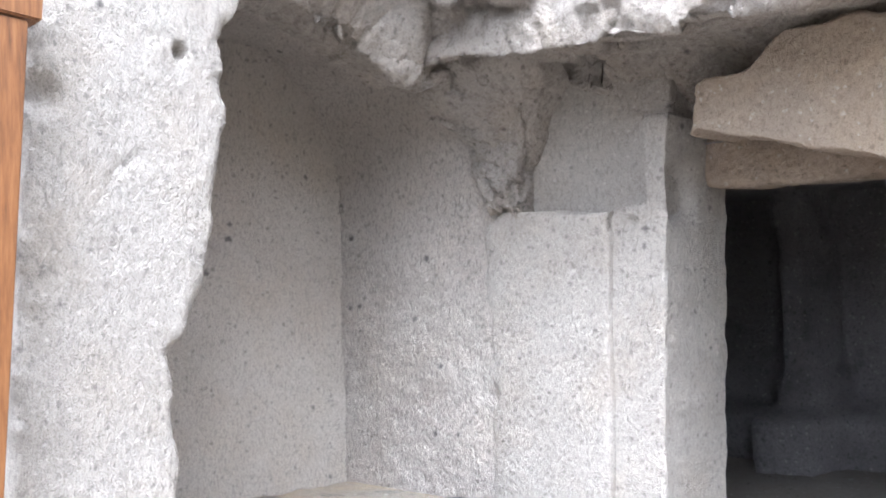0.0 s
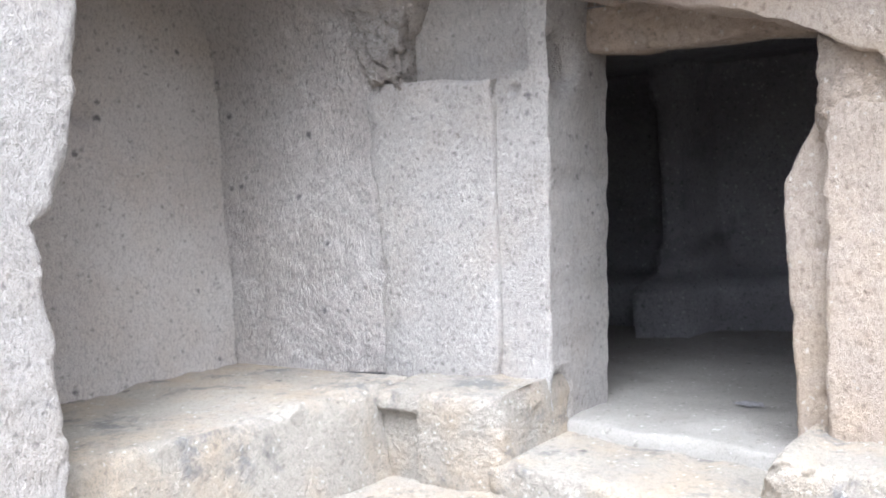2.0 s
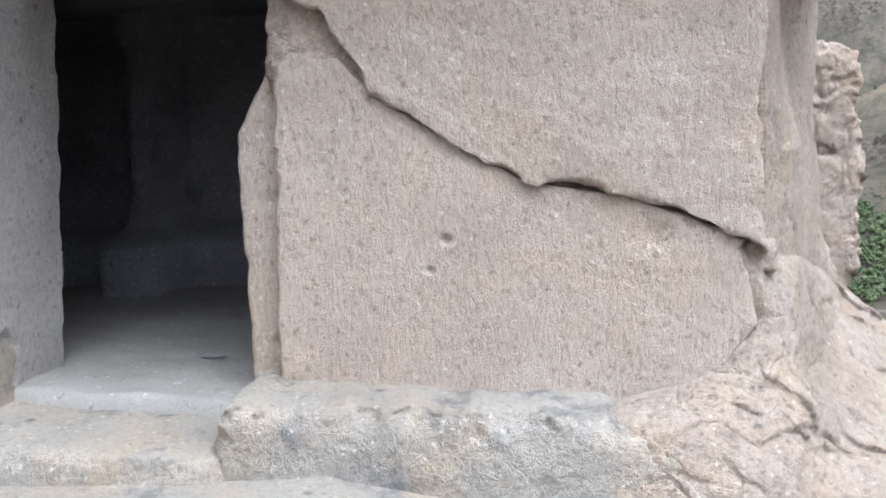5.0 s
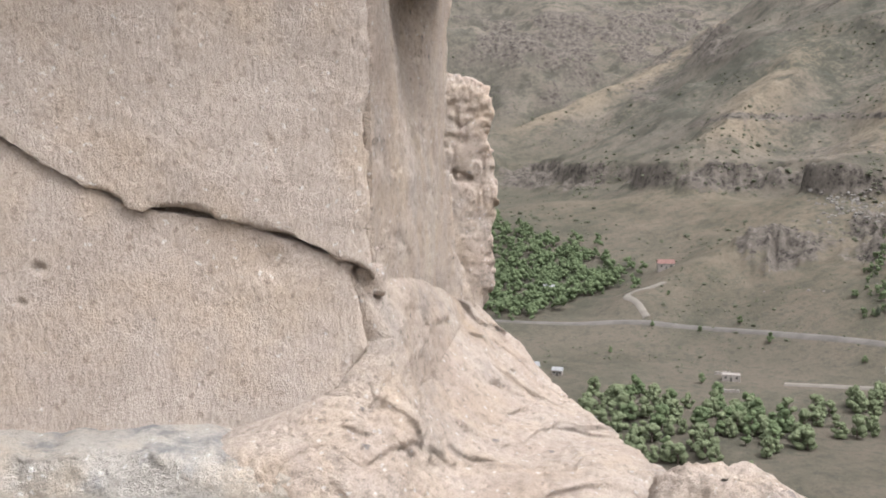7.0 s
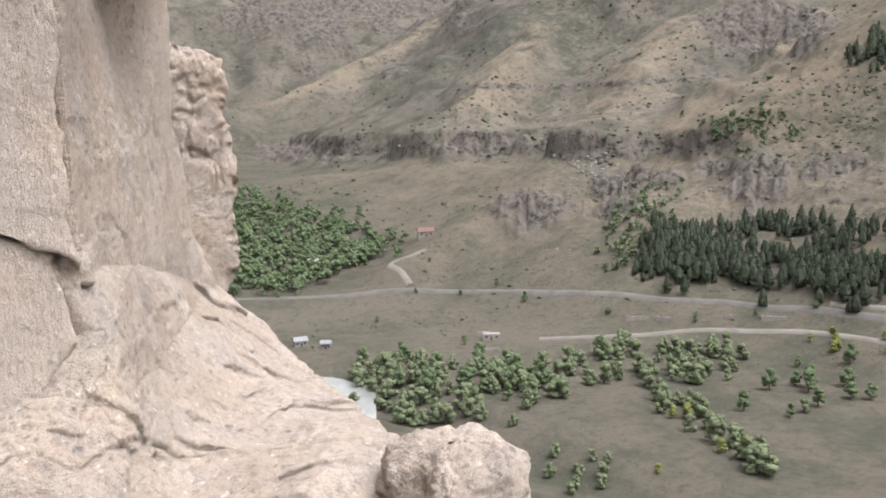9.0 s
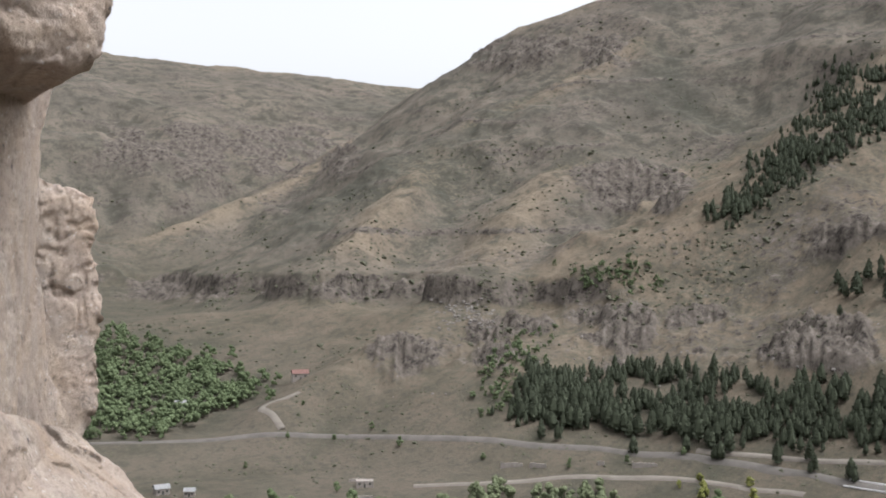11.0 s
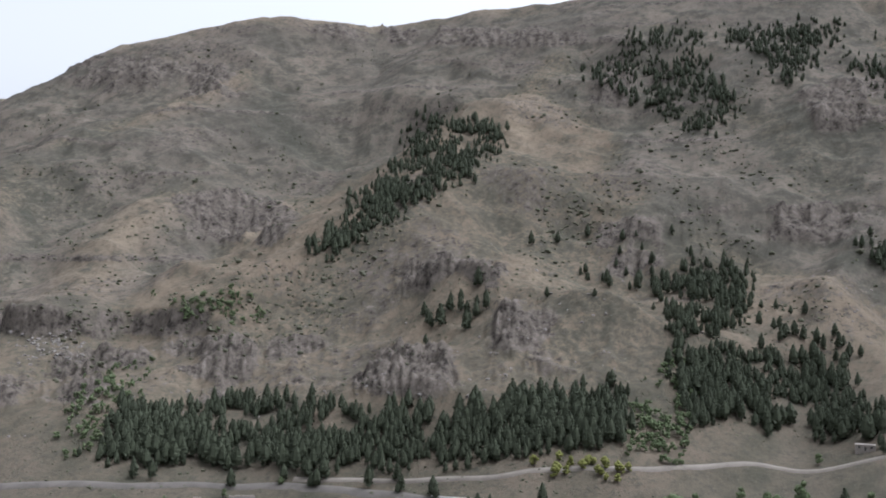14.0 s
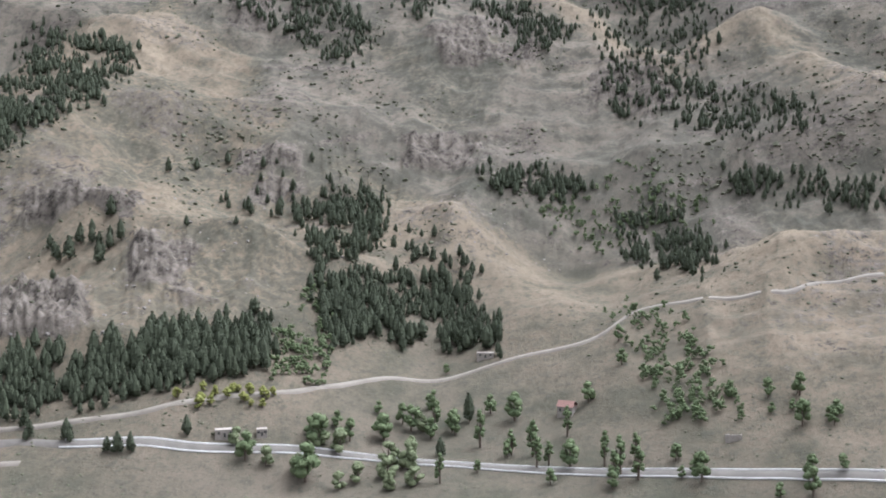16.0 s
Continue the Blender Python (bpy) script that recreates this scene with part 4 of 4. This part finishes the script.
def stuff(name, protos, places, sizes, mat, label, category, sink=0.3):
    Vs, Fs, o = [], [], 0
    for p, s in zip(places, sizes):
        V, F = protos[int(rng.integers(len(protos)))]
        t = rng.uniform(0, 6.28)
        c, sn = math.cos(t), math.sin(t)
        W = V * s
        Vs.append(np.stack([W[:, 0] * c - W[:, 1] * sn + p[0], W[:, 0] * sn + W[:, 1] * c + p[1], W[:, 2] + p[2] - sink], 1))
        Fs.append(F + o)
        o += len(V)
    ob = new(name, mesh_from(name, np.concatenate(Vs), np.concatenate(Fs), mat, smooth=False))
    return tagged(ob, label, category, kind="stuff")


PINES = [merge([pine_crown(1.0, rng.uniform(0.19, 0.29)), tube([(0, 0, -0.05), (0, 0, 0.4)], [0.018, 0.012], 4)]) for _ in range(9)]
WOODS = {
    "pine_wood_low": ([(38.7, -9.9), (40, -7.0), (46, -6.7), (52, -6.9), (56, -7.4), (61, -7.1), (66.4, -6.0), (69.8, -5.2), (69.8, -8.4), (63, -9.6), (56.2, -10.3), (44.7, -10.2)], 1500, 17),
    "pine_wood_mid": ([(71.5, 1.6), (77, 2.0), (76.4, -1.6), (73, -2.9)], 320, 17),
    "pine_wood_right": ([(73, -3.4), (76, -2.9), (79, -3.2), (82, -4.2), (84.3, -7.4), (80, -7.6), (76.4, -6.2), (73.8, -7.6)], 640, 16),
    "pine_wood_gully": ([(57.3, 10.9), (61.5, 10.7), (62.7, 9.3), (59, 7.0), (56.4, 5.2), (51.2, 2.2), (50.6, 2.4), (55.3, 7.3)], 950, 16),
    "pine_wood_upper": ([(69.6, 15.9), (73.7, 16.0), (74.5, 13.6), (76.8, 11.6), (74.9, 9.8), (71, 11.4), (68.5, 13.0), (66.3, 13.6), (69, 14.2)], 620, 17),
    "pine_wood_crest": ([(74.6, 15.8), (82.3, 15.7), (81, 14.6), (79.7, 12.7), (78.1, 13.2), (77.2, 14.7)], 420, 17),
    "pine_wood_brow": ([(81.5, 13.9), (84.5, 13.6), (88.5, 12), (88.3, 10.6), (84.8, 10.9), (84, 12.3)], 260, 16),
    "pine_wood_far": ([(83.8, 15.4), (93, 15.0), (97, 12.5), (92.5, 12.8), (88, 14.3)], 420, 17),
    "pine_wood_rib": ([(83.4, 3.7), (86, 3.4), (89.7, 2.4), (88, 1.6), (84, 2.2)], 150, 15),
    "pine_wood_fold": ([(91.2, 0.8), (94, 0.9), (97.7, -2.2), (97, -3.0), (92.5, -2.8)], 230, 15),
    "pine_wood_east": ([(97.5, 3.0), (101, 2.6), (107, 2.4), (107, 0.9), (101, 1.2), (98, 2.0)], 200, 15),
    "pine_wood_cleft": ([(89.6, 13), (93, 13.4), (97.5, 12.6), (96.5, 9), (94.5, 6.6), (91, 6.4), (90.4, 9)], 420, 15),
    "pine_wood_band": ([(94, 8.4), (98, 8.0), (102, 7.4), (102.5, 5.6), (98, 5.2), (95, 5.6)], 240, 14),
}
for key, (poly, count, tall) in WOODS.items():
    pl = scatter(poly, int(count * 0.95), 0.5)
    stuff("pine_wood", PINES, pl, [tall * rng.uniform(0.45, 0.98) * (0.8 + 0.2 * math.sin(p.x * 0.07)) for p in pl], NEEDLES, "dark green pines growing close together on the slope", "forest")

CLUMPS = []
for _ in range(6):
    CLUMPS.append(leafy_crown(1.0, 0.62, 8, 11, 0.2))
pl = scatter([(13.5, -4.6), (16, -4.6), (19.3, -6.0), (21, -6.2), (24.7, -7.8), (22, -9.2), (18.5, -10.2), (13.5, -10.4)], 560, 0.8)
stuff("broadleaf_wood", CLUMPS, pl, [11 * rng.uniform(0.55, 1.15) for _ in pl], LEAVES, "dense green broadleaf trees on the valley side", "forest")

# scrub over the slopes, thicker in the gullies
pl, sz = [], []
while len(pl) < 11000:
    a, e = rng.uniform(10, 108), rng.uniform(-16, 15)
    p = sight(a, e)
    if p is None:
        continue
    if rng.uniform() < 0.3 + 0.9 * float(vnoise(np.array([p.x / 70, p.y / 70, 0.0]), 5)):
        pl.append(p)
        sz.append(rng.uniform(0.5, 1.7) * (1.8 if rng.uniform() < 0.12 else 1.0) * min(1.0, math.hypot(p.x, p.y) / 800) ** 2)
BUSHES = []
for _ in range(5):
    V, F = blob(1.0, 1, 0.35)
    BUSHES.append((V * np.array([1.1, 1.1, 0.75]) + np.array([0, 0, 0.35]), F))
stuff("scrub", BUSHES, pl, sz, SCRUB, "low dark scrub dotted over the dry slopes", "bushes")
for poly, n in (([(70, -6.5), (73, -3.5), (74, -5), (73.5, -9.5), (70.5, -9)], 130), ([(90.5, -5), (93.5, -4.6), (97, -8), (99, -11.5), (94, -11.5), (92, -7)], 170),
                ([(38, -5.5), (41.5, -3.6), (42, -4.6), (38.5, -9.5), (35.5, -9.5)], 110), ([(42, -0.5), (46, 0.4), (48.5, -1.4), (45, -2.4)], 80), ([(86, 1), (92, 4), (96, 2), (97, 0.3), (90, -1.5)], 200)):
    pl = scatter(poly, n)
    stuff("thicket", CLUMPS, pl, [rng.uniform(3.0, 7.5) for _ in pl], LEAVES, "green bushes filling a gully", "bushes")
STONES = []
for _ in range(5):
    V, F = blob(1.0, 1, 0.3)
    STONES.append((V * np.array([1, 0.8, 0.6]), F))
pl = scatter([(34.3, -2.7), (37.2, -2.8), (38, -3.4), (36.5, -4.0), (34.6, -3.7)], 110)
stuff("pale_stones", STONES, pl, [rng.uniform(0.7, 2.4) for _ in pl], PALE, "pale stones scattered on a hill", "stones")
pl = scatter([(36, -3.5), (70, 0), (72, -5), (60, -6.5), (40, -8), (30, -8)], 130) + scatter([(60, 4), (84, 2), (88, -3), (80, -3), (64, 0)], 60)
stuff("stones", STONES, pl, [rng.uniform(0.6, 2.0) for _ in pl], PALE, "weathered stones lying on the slope", "stones")

# trees one can tell apart: willows and poplars on the valley floor, lone pines on the spur
KINDS = {}
for key, name, label, leaf, tall, wide, low in (("willow", "willow_tree", "grey-green bushy willow on the valley floor", WILLOW, 1.0, 0.58, 0.16), ("green", "broadleaf_tree", "green broadleaf tree on the valley floor", LEAVES, 1.0, 0.48, 0.26),
                                           ("yellow", "orchard_tree", "yellowing small tree on the valley floor", YELLOWING, 1.0, 0.55, 0.24), ("poplar", "poplar_tree", "tall slender poplar beside the road", LEAVES, 1.7, 0.25, 0.2)):
    KINDS[key] = [make_tree(name, label, leafy_crown(1.0, wide, 18 if tall == 1.0 else 22, 26, low), trunk_mesh(1.0, 0.035, 3, wide * 0.45), leaf) for _ in range(3)]
KINDS["pine"] = [make_tree("pine_tree", "lone dark pine on the dry slope", pine_crown(1.0, 0.24, 9, 12), trunk_mesh(1.0, 0.02, 0), NEEDLES) for _ in range(3)]
used = set()


def plant(kind, p, h):
    base = KINDS[kind][int(rng.integers(3))]
    m = Matrix.LocRotScale(p - Vector((0, 0, 0.2)), Euler((0, 0, rng.uniform(0, 6.28))), None)
    ob = base
    if base.name in used:
        ob = copy_thing(base, m)
    used.add(base.name)
    ob.matrix_basis = m
    ob.scale = (h, h, h * rng.uniform(0.85, 1.15))
    tagged(ob, group=kind + " trees in the valley")


def belt(kind, poly, count, lo, hi):
    for p in scatter(poly, count, 2.0):
        plant(kind, p, rng.uniform(lo, hi))


belt("willow", [(22, -14.6), (27, -15.2), (33, -15.4), (38, -14.2), (39, -15.6), (34, -16.9), (30, -18.2), (25, -19.6), (21.5, -17.2)], 120, 6, 11)
belt("green", [(22, -14.6), (28, -15.2), (33, -15.4), (33, -17), (26, -18.8)], 30, 7, 12)
belt("willow", [(38, -14.3), (44, -13.8), (46, -15), (43.5, -16.2), (39.5, -16)], 44, 6, 11)
belt("willow", [(38.5, -16.2), (40, -16.4), (47.5, -20.2), (46.5, -21)], 28, 6, 11)
belt("yellow", [(41, -18), (43, -18), (47.5, -20.6), (46, -21.2)], 7, 5, 7)
belt("willow", [(33, -19.5), (36, -20), (38, -22.5), (35, -23)], 8, 4, 7)
belt("green", [(45, -15), (53, -14), (53, -17), (47, -17.5)], 10, 6, 11)
belt("yellow", [(49.5, -12.4), (54, -12.8), (54, -13.8), (50, -13.6)], 6, 5, 8)
belt("yellow", [(64.5, -10.2), (70, -9.8), (70, -10.5), (64.5, -10.8)], 20, 5, 8)
belt("green", [(71, -11.5), (80, -10.6), (82, -12.4), (72, -13.5)], 14, 7, 12)
belt("willow", [(68, -13), (79, -12.3), (80, -15.5), (70, -15.5)], 12, 9, 15)
belt("poplar", [(80, -12.5), (94, -12.8), (94, -15.5), (80, -15.5)], 9, 14, 22)
belt("green", [(82, -13.2), (104, -13), (104, -15.5), (82, -15.8)], 10, 6, 10)
belt("green", [(99, -9.5), (105, -9), (105, -11), (100, -11)], 6, 6, 11)
belt("green", [(22, -10.9), (50, -11.4), (50, -12.3), (24, -13)], 5, 3, 5)
belt("pine", [(45.5, -10.6), (58, -11.4), (58, -12), (46, -11.2)], 8, 9, 14)
belt("pine", [(58, 0.6), (62, 0.8), (61.5, -2), (58, -2.4)], 12, 8, 15)
belt("pine", [(66, 1), (72, 3.4), (72.5, 1), (68, 0.2)], 14, 7, 13)
belt("pine", [(77, -0.2), (83, -2), (83, -3.6), (78, -2.2)], 16, 7, 12)
belt("pine", [(66, 5), (74, 3.8), (78, 2), (77, 0.8), (70, 3.6)], 10, 6, 11)

# trees and bushes that stand alone: bearing, angle at the foot, height
LONE = {
    "green": [(25.3, -10.7, 4), (28.1, -10.9, 5), (32.1, -11.3, 7), (30.4, -10.3, 6), (28.3, -13.9, 7), (26.2, -8.8, 4), (22.8, -12.4, 5), (45.4, -17.4, 9), (49.1, -15.8, 11),
              (68.5, -13.8, 12), (72.8, -13.2, 16), (72.1, -15.2, 17), (76.9, -13.0, 14), (85.0, -11.8, 14), (88.4, -14.5, 13), (89.5, -10.6, 10), (91.3, -6.9, 8), (91.5, -8.3, 8),
              (101.8, -11.4, 10), (103.5, -11.2, 6), (100.1, -10.8, 5), (96.2, -14.9, 11), (102.4, -15.2, 9), (80.8, -9.0, 6), (83.5, -11.4, 8), (78.6, -12.4, 12)],
    "willow": [(32.7, -17.5, 7), (31.3, -18.8, 6), (34.0, -20.6, 6), (37.3, -20.8, 5), (35.6, -21.6, 5), (37.0, -22.3, 6), (48.8, -17.2, 7), (74.1, -15.7, 9), (78.8, -15.6, 12), (77.3, -15.8, 9), (96.8, -10.2, 6)],
    "yellow": [(40.4, -21.3, 4), (49.0, -13.2, 5)],
    "poplar": [(92.5, -15.0, 19), (91.4, -14.8, 21), (84.8, -13.8, 16), (87.1, -14.4, 14)],
    "pine": [(41.8, -10.8, 11), (40.8, -10.7, 10), (49.4, -11.1, 11), (58.7, -1.8, 17), (57.7, -1.2, 11), (61.5, -0.7, 14), (57.8, -2.9, 9), (64.2, 3.3, 12), (65.8, 3.4, 13), (67.6, 3.8, 13), (69.7, 3.6, 13),
             (68.8, 0.9, 15), (70.6, 0.6, 16), (77.7, -0.3, 8), (78.5, -0.4, 8), (79.3, -0.6, 7), (80.1, -0.6, 10), (80.7, -2.3, 12), (82.4, -3.0, 11), (83.0, -2.9, 9), (65.2, 0.1, 8),
             (54.5, -11.5, 12), (56.5, -11.7, 9), (61.2, -12.9, 11), (60.6, -12.8, 9), (61.9, -12.9, 9), (82.2, -11.9, 15), (80.4, -13.9, 11), (65.1, -12.2, 10), (58.6, -12.1, 8), (56.3, -11.8, 7)],
}
for kind, spots in LONE.items():
    for a, e, h in spots:
        p = sight(a, e)
        if p:
            plant(kind, p, h * (1.25 if a > 65 and kind == "green" else 1.0))


# ---- roads, river and houses ----
def plain(name, a, b, scale, rough_=0.9):
    m, nt, bs = material(name)
    co = nt.nodes.new("ShaderNodeNewGeometry").outputs["Position"]
    n = tex(nt, scale, 5, 0.7, co)
    nt.links.new(ramp(nt, n.outputs[0], [(0.35, a), (0.65, b)]).outputs[0], bs.inputs["Base Color"])
    bs.inputs["Roughness"].default_value = rough_
    return m


ASPHALT = plain("worn_asphalt", (0.06, 0.053, 0.045), (0.092, 0.082, 0.070), 0.12)
DUST = plain("dusty_track", (0.10, 0.086, 0.070), (0.145, 0.127, 0.105), 0.12)
WHITEWASH = plain("whitewash", (0.17, 0.16, 0.15), (0.26, 0.25, 0.24), 0.5)
LIMED = plain("limewashed_wall", (0.30, 0.29, 0.28), (0.44, 0.43, 0.415), 0.4)
PLASTER = plain("weathered_plaster", (0.16, 0.14, 0.12), (0.25, 0.222, 0.195), 0.7)
ROOF_RED = plain("rusty_red_roof", (0.11, 0.055, 0.045), (0.15, 0.08, 0.066), 0.9)
ROOF_WHITE = plain("white_sheet_roof", (0.14, 0.14, 0.138), (0.22, 0.22, 0.215), 0.9)
DARK = plain("dark_opening", (0.03, 0.03, 0.03), (0.05, 0.045, 0.04), 0.6)
WATER = plain("river_water", (0.17, 0.17, 0.155), (0.24, 0.24, 0.22), 0.08, 0.2)


def course(points, n=220):
    """Smooth plan line through places given by bearing and angle."""
    ps = [p for p in (sight(a, e) for a, e in points) if p]
    P = np.array([(p.x, p.y) for p in ps])
    L = np.concatenate([[0], np.cumsum(np.linalg.norm(np.diff(P, axis=0), axis=1))])
    s = np.linspace(0, L[-1], n)
    X, Y = np.interp(s, L, P[:, 0]), np.interp(s, L, P[:, 1])
    k = np.ones(13) / 13
    X[6:-6], Y[6:-6] = np.convolve(X, k, "valid"), np.convolve(Y, k, "valid")
    return X, Y


def ribbon(name, X, Y, offsets, lift, mat, label, category="road"):
    tx, ty = np.gradient(X), np.gradient(Y)
    l = np.hypot(tx, ty) + 1e-9
    nx, ny = -ty / l, tx / l
    rows = []
    for o, up in zip(offsets, lift):
        x, y = X + nx * o, Y + ny * o
        z = np.array([ground_at(math.degrees(math.atan2(a, b)), math.hypot(a, b)) for a, b in zip(x, y)])
        z = np.convolve(np.pad(z, 4, mode="edge"), np.ones(9) / 9, "valid")
        rows.append(np.stack([x, y, z + up], -1))
    return tagged(sheet(name, np.stack(rows, 0), mat), label, category, kind="structure")


MAIN = [(9, -10.4), (15.3, -10.6), (22, -10.6), (28.5, -10.6), (34, -10.8), (39, -11), (44, -11.1), (49, -11.3), (55, -11.8), (60, -12.3), (65, -12.9), (71, -13.3), (76, -13.9), (81, -14.4), (87, -14.7), (93, -14.6), (100, -14.2), (108, -13.7)]
X, Y = course(MAIN, 420)
ribbon("road", X, Y, (-3.8, -2.3, 0, 2.3, 3.8), (-1.0, 0.45, 0.5, 0.45, -1.0), ASPHALT, "grey asphalt road along the valley")
far = np.degrees(np.arctan2(X, Y)) > 58
for off in (-2.75, 2.75):
    ribbon("road_barrier", X[far], Y[far], (off - 0.2, off - 0.14, off + 0.14, off + 0.2), (0.2, 0.85, 0.85, 0.2), LIMED, "low whitewashed wall along the road", "barrier")
X, Y = course([(50, -11.0), (55, -11.1), (63, -10.7), (70.8, -10), (78, -9.2), (84.7, -8.1), (88, -7.4), (90.2, -6.7), (91.3, -5.8), (92.5, -5.0), (95, -4.5), (98, -4.3), (101, -4.0), (103, -3.2), (106, -2.7)], 300)
ribbon("dirt_track", X, Y, (-2.0, -1.25, 1.25, 2.0), (-0.8, 0.6, 0.6, -0.8), DUST, "pale dirt track climbing the slope")
X, Y = course([(25, -10.2), (24.3, -9.2), (23.5, -9.0), (26.0, -8.0)], 60)
ribbon("dirt_track", X, Y, (-3, -1.8, 1.8, 3), (-0.8, 0.6, 0.6, -0.8), DUST, "pale dirt track leading to a house")
X, Y = course([(33, -13.6), (37.6, -13.4), (43, -12.8), (48.4, -12.6), (56, -13.0)], 120)
ribbon("dirt_track", X, Y, (-2.6, -1.6, 1.6, 2.6), (-0.8, 0.5, 0.5, -0.8), DUST, "pale dirt track across the meadow")

ra, rr = np.meshgrid(np.linspace(8, 22.6, 70), np.linspace(-26, 26, 12), indexing="ij")
rm = line(ra, [(0, 470), (20, 415), (30, 330), (45, 250)]) + rr
rx, ry = polar(ra, rm)
tagged(sheet("water", np.stack([rx, ry, rx * 0 + FLOOR_Z - 2.8], -1), WATER, flip=True), "grey river water below the cliff", "water", kind="structure")


def part(name, verts, faces, mat, parent, label=""):
    ob = new(name, mesh_from(name, verts, faces, mat, smooth=False))
    ob.parent = parent
    return tagged(ob, label) if label else ob


def box(x0, y0, z0, x1, y1, z1):
    V = np.array([(x, y, z) for z in (z0, z1) for x, y in ((x0, y0), (x1, y0), (x1, y1), (x0, y1))], float)
    return V, np.array([(0, 3, 2, 1), (4, 5, 6, 7), (0, 1, 5, 4), (1, 2, 6, 5), (2, 3, 7, 6), (3, 0, 4, 7)])


def house(az, el, w, d, h, wall_mat, roof_mat, label, roof=True, turn=0.0):
    p = sight(az, el)
    root = tagged(new("house"), label, "house")
    root.matrix_basis = pose(p.x, p.y, p.z, 0, 0, -az + turn)
    part("wall", *box(-w / 2, -d / 2, -2.5, w / 2, d / 2, h), wall_mat, root)
    if roof:
        V = np.array([(-w / 2 - 0.5, -d / 2 - 0.6, h + 0.02), (w / 2 + 0.5, -d / 2 - 0.6, h + 0.02), (w / 2 + 0.5, d / 2 + 0.6, h + 0.02), (-w / 2 - 0.5, d / 2 + 0.6, h + 0.02),
                      (-w / 2 - 0.5, 0, h + d * 0.38), (w / 2 + 0.5, 0, h + d * 0.38)])
        part("roof", V, np.array([(0, 1, 5, 4), (2, 3, 4, 5), (0, 3, 2, 1), (0, 4, 3, 3), (1, 2, 5, 5)])[:3], roof_mat, root)
    for k in (-0.3, 0.3):
        part("window", *box(w * k - 0.6, -d / 2 - 0.06, h * 0.4, w * k + 0.6, -d / 2 + 0.05, h * 0.75), DARK, root)
    part("door", *box(-0.5, -d / 2 - 0.05, 0.0, 0.5, -d / 2 + 0.05, 2.0), DARK, root)
    return root


house(26.0, -7.2, 11, 7, 4.0, PLASTER, ROOF_RED, "small plastered house with a rusty red roof", turn=8)
house(88.2, -11.3, 8, 7, 4.0, PLASTER, ROOF_RED, "small house with a red roof beside trees", turn=-20)
house(18.0, -13.6, 7, 5, 3.2, PLASTER, ROOF_WHITE, "white shed with a pale sheet roof by the river", turn=15)
house(19.6, -13.8, 5, 4, 2.8, PLASTER, ROOF_WHITE, "white shed with a pale sheet roof by the river", turn=-10)
house(67.3, -12.35, 9, 5, 3.6, PLASTER, ROOF_RED, "roofless pale ruin beside the road", roof=False)
house(69.5, -12.4, 5, 4, 3.4, PLASTER, ROOF_RED, "roofless pale ruin beside the road", roof=False)
house(83.2, -8.0, 10, 5, 3.2, PLASTER, ROOF_WHITE, "low roofless stone hut beside the track", roof=False)
house(30.0, -13.6, 9, 5, 3.4, PLASTER, ROOF_WHITE, "ruined stone hut on the meadow edge", roof=False)
house(19.0, -8.9, 7, 6, 4.5, WHITEWASH, ROOF_WHITE, "small white house among trees")


def ruined_wall(az, el, length, h, turn=0.0):
    """A stretch of old stone wall with a broken top."""
    p = sight(az, el)
    n = 14
    xs = np.linspace(-length / 2, length / 2, n)
    top = h * (0.55 + 0.45 * rng.uniform(0.2, 1.0, n))
    V = np.concatenate([np.stack([xs, np.full(n, y), z], 1) for y, z in ((-0.5, np.full(n, -1.5)), (-0.45, top), (0.45, top), (0.5, np.full(n, -1.5)))])
    F = [(r * n + i, r * n + i + 1, (r + 1) * n + i + 1, (r + 1) * n + i) for r in range(3) for i in range(n - 1)]
    ob = new("ruined_wall", mesh_from("ruined_wall", V, np.array(F), RUBBLE, smooth=False))
    ob.matrix_basis = pose(p.x, p.y, p.z, 0, 0, -az + turn)
    tagged(ob, "low broken stone wall on the valley slope", "ruin", group="ruined walls below the road")


RUBBLE = plain("pale_rubble", (0.16, 0.14, 0.12), (0.24, 0.215, 0.19), 0.6)
for az, el, length, h, turn in ((39.0, -12.4, 12, 2.6, 4), (40.6, -12.4, 9, 3.0, -6), (47.0, -12.1, 13, 2.6, 3), (44.4, -12.1, 4, 2.4, 0), (29.5, -13.3, 8, 2.0, 5), (29.9, -14.3, 10, 1.8, 0), (98.0, -12.5, 7, 3.4, 10)):
    ruined_wall(az, el, length, h, turn)
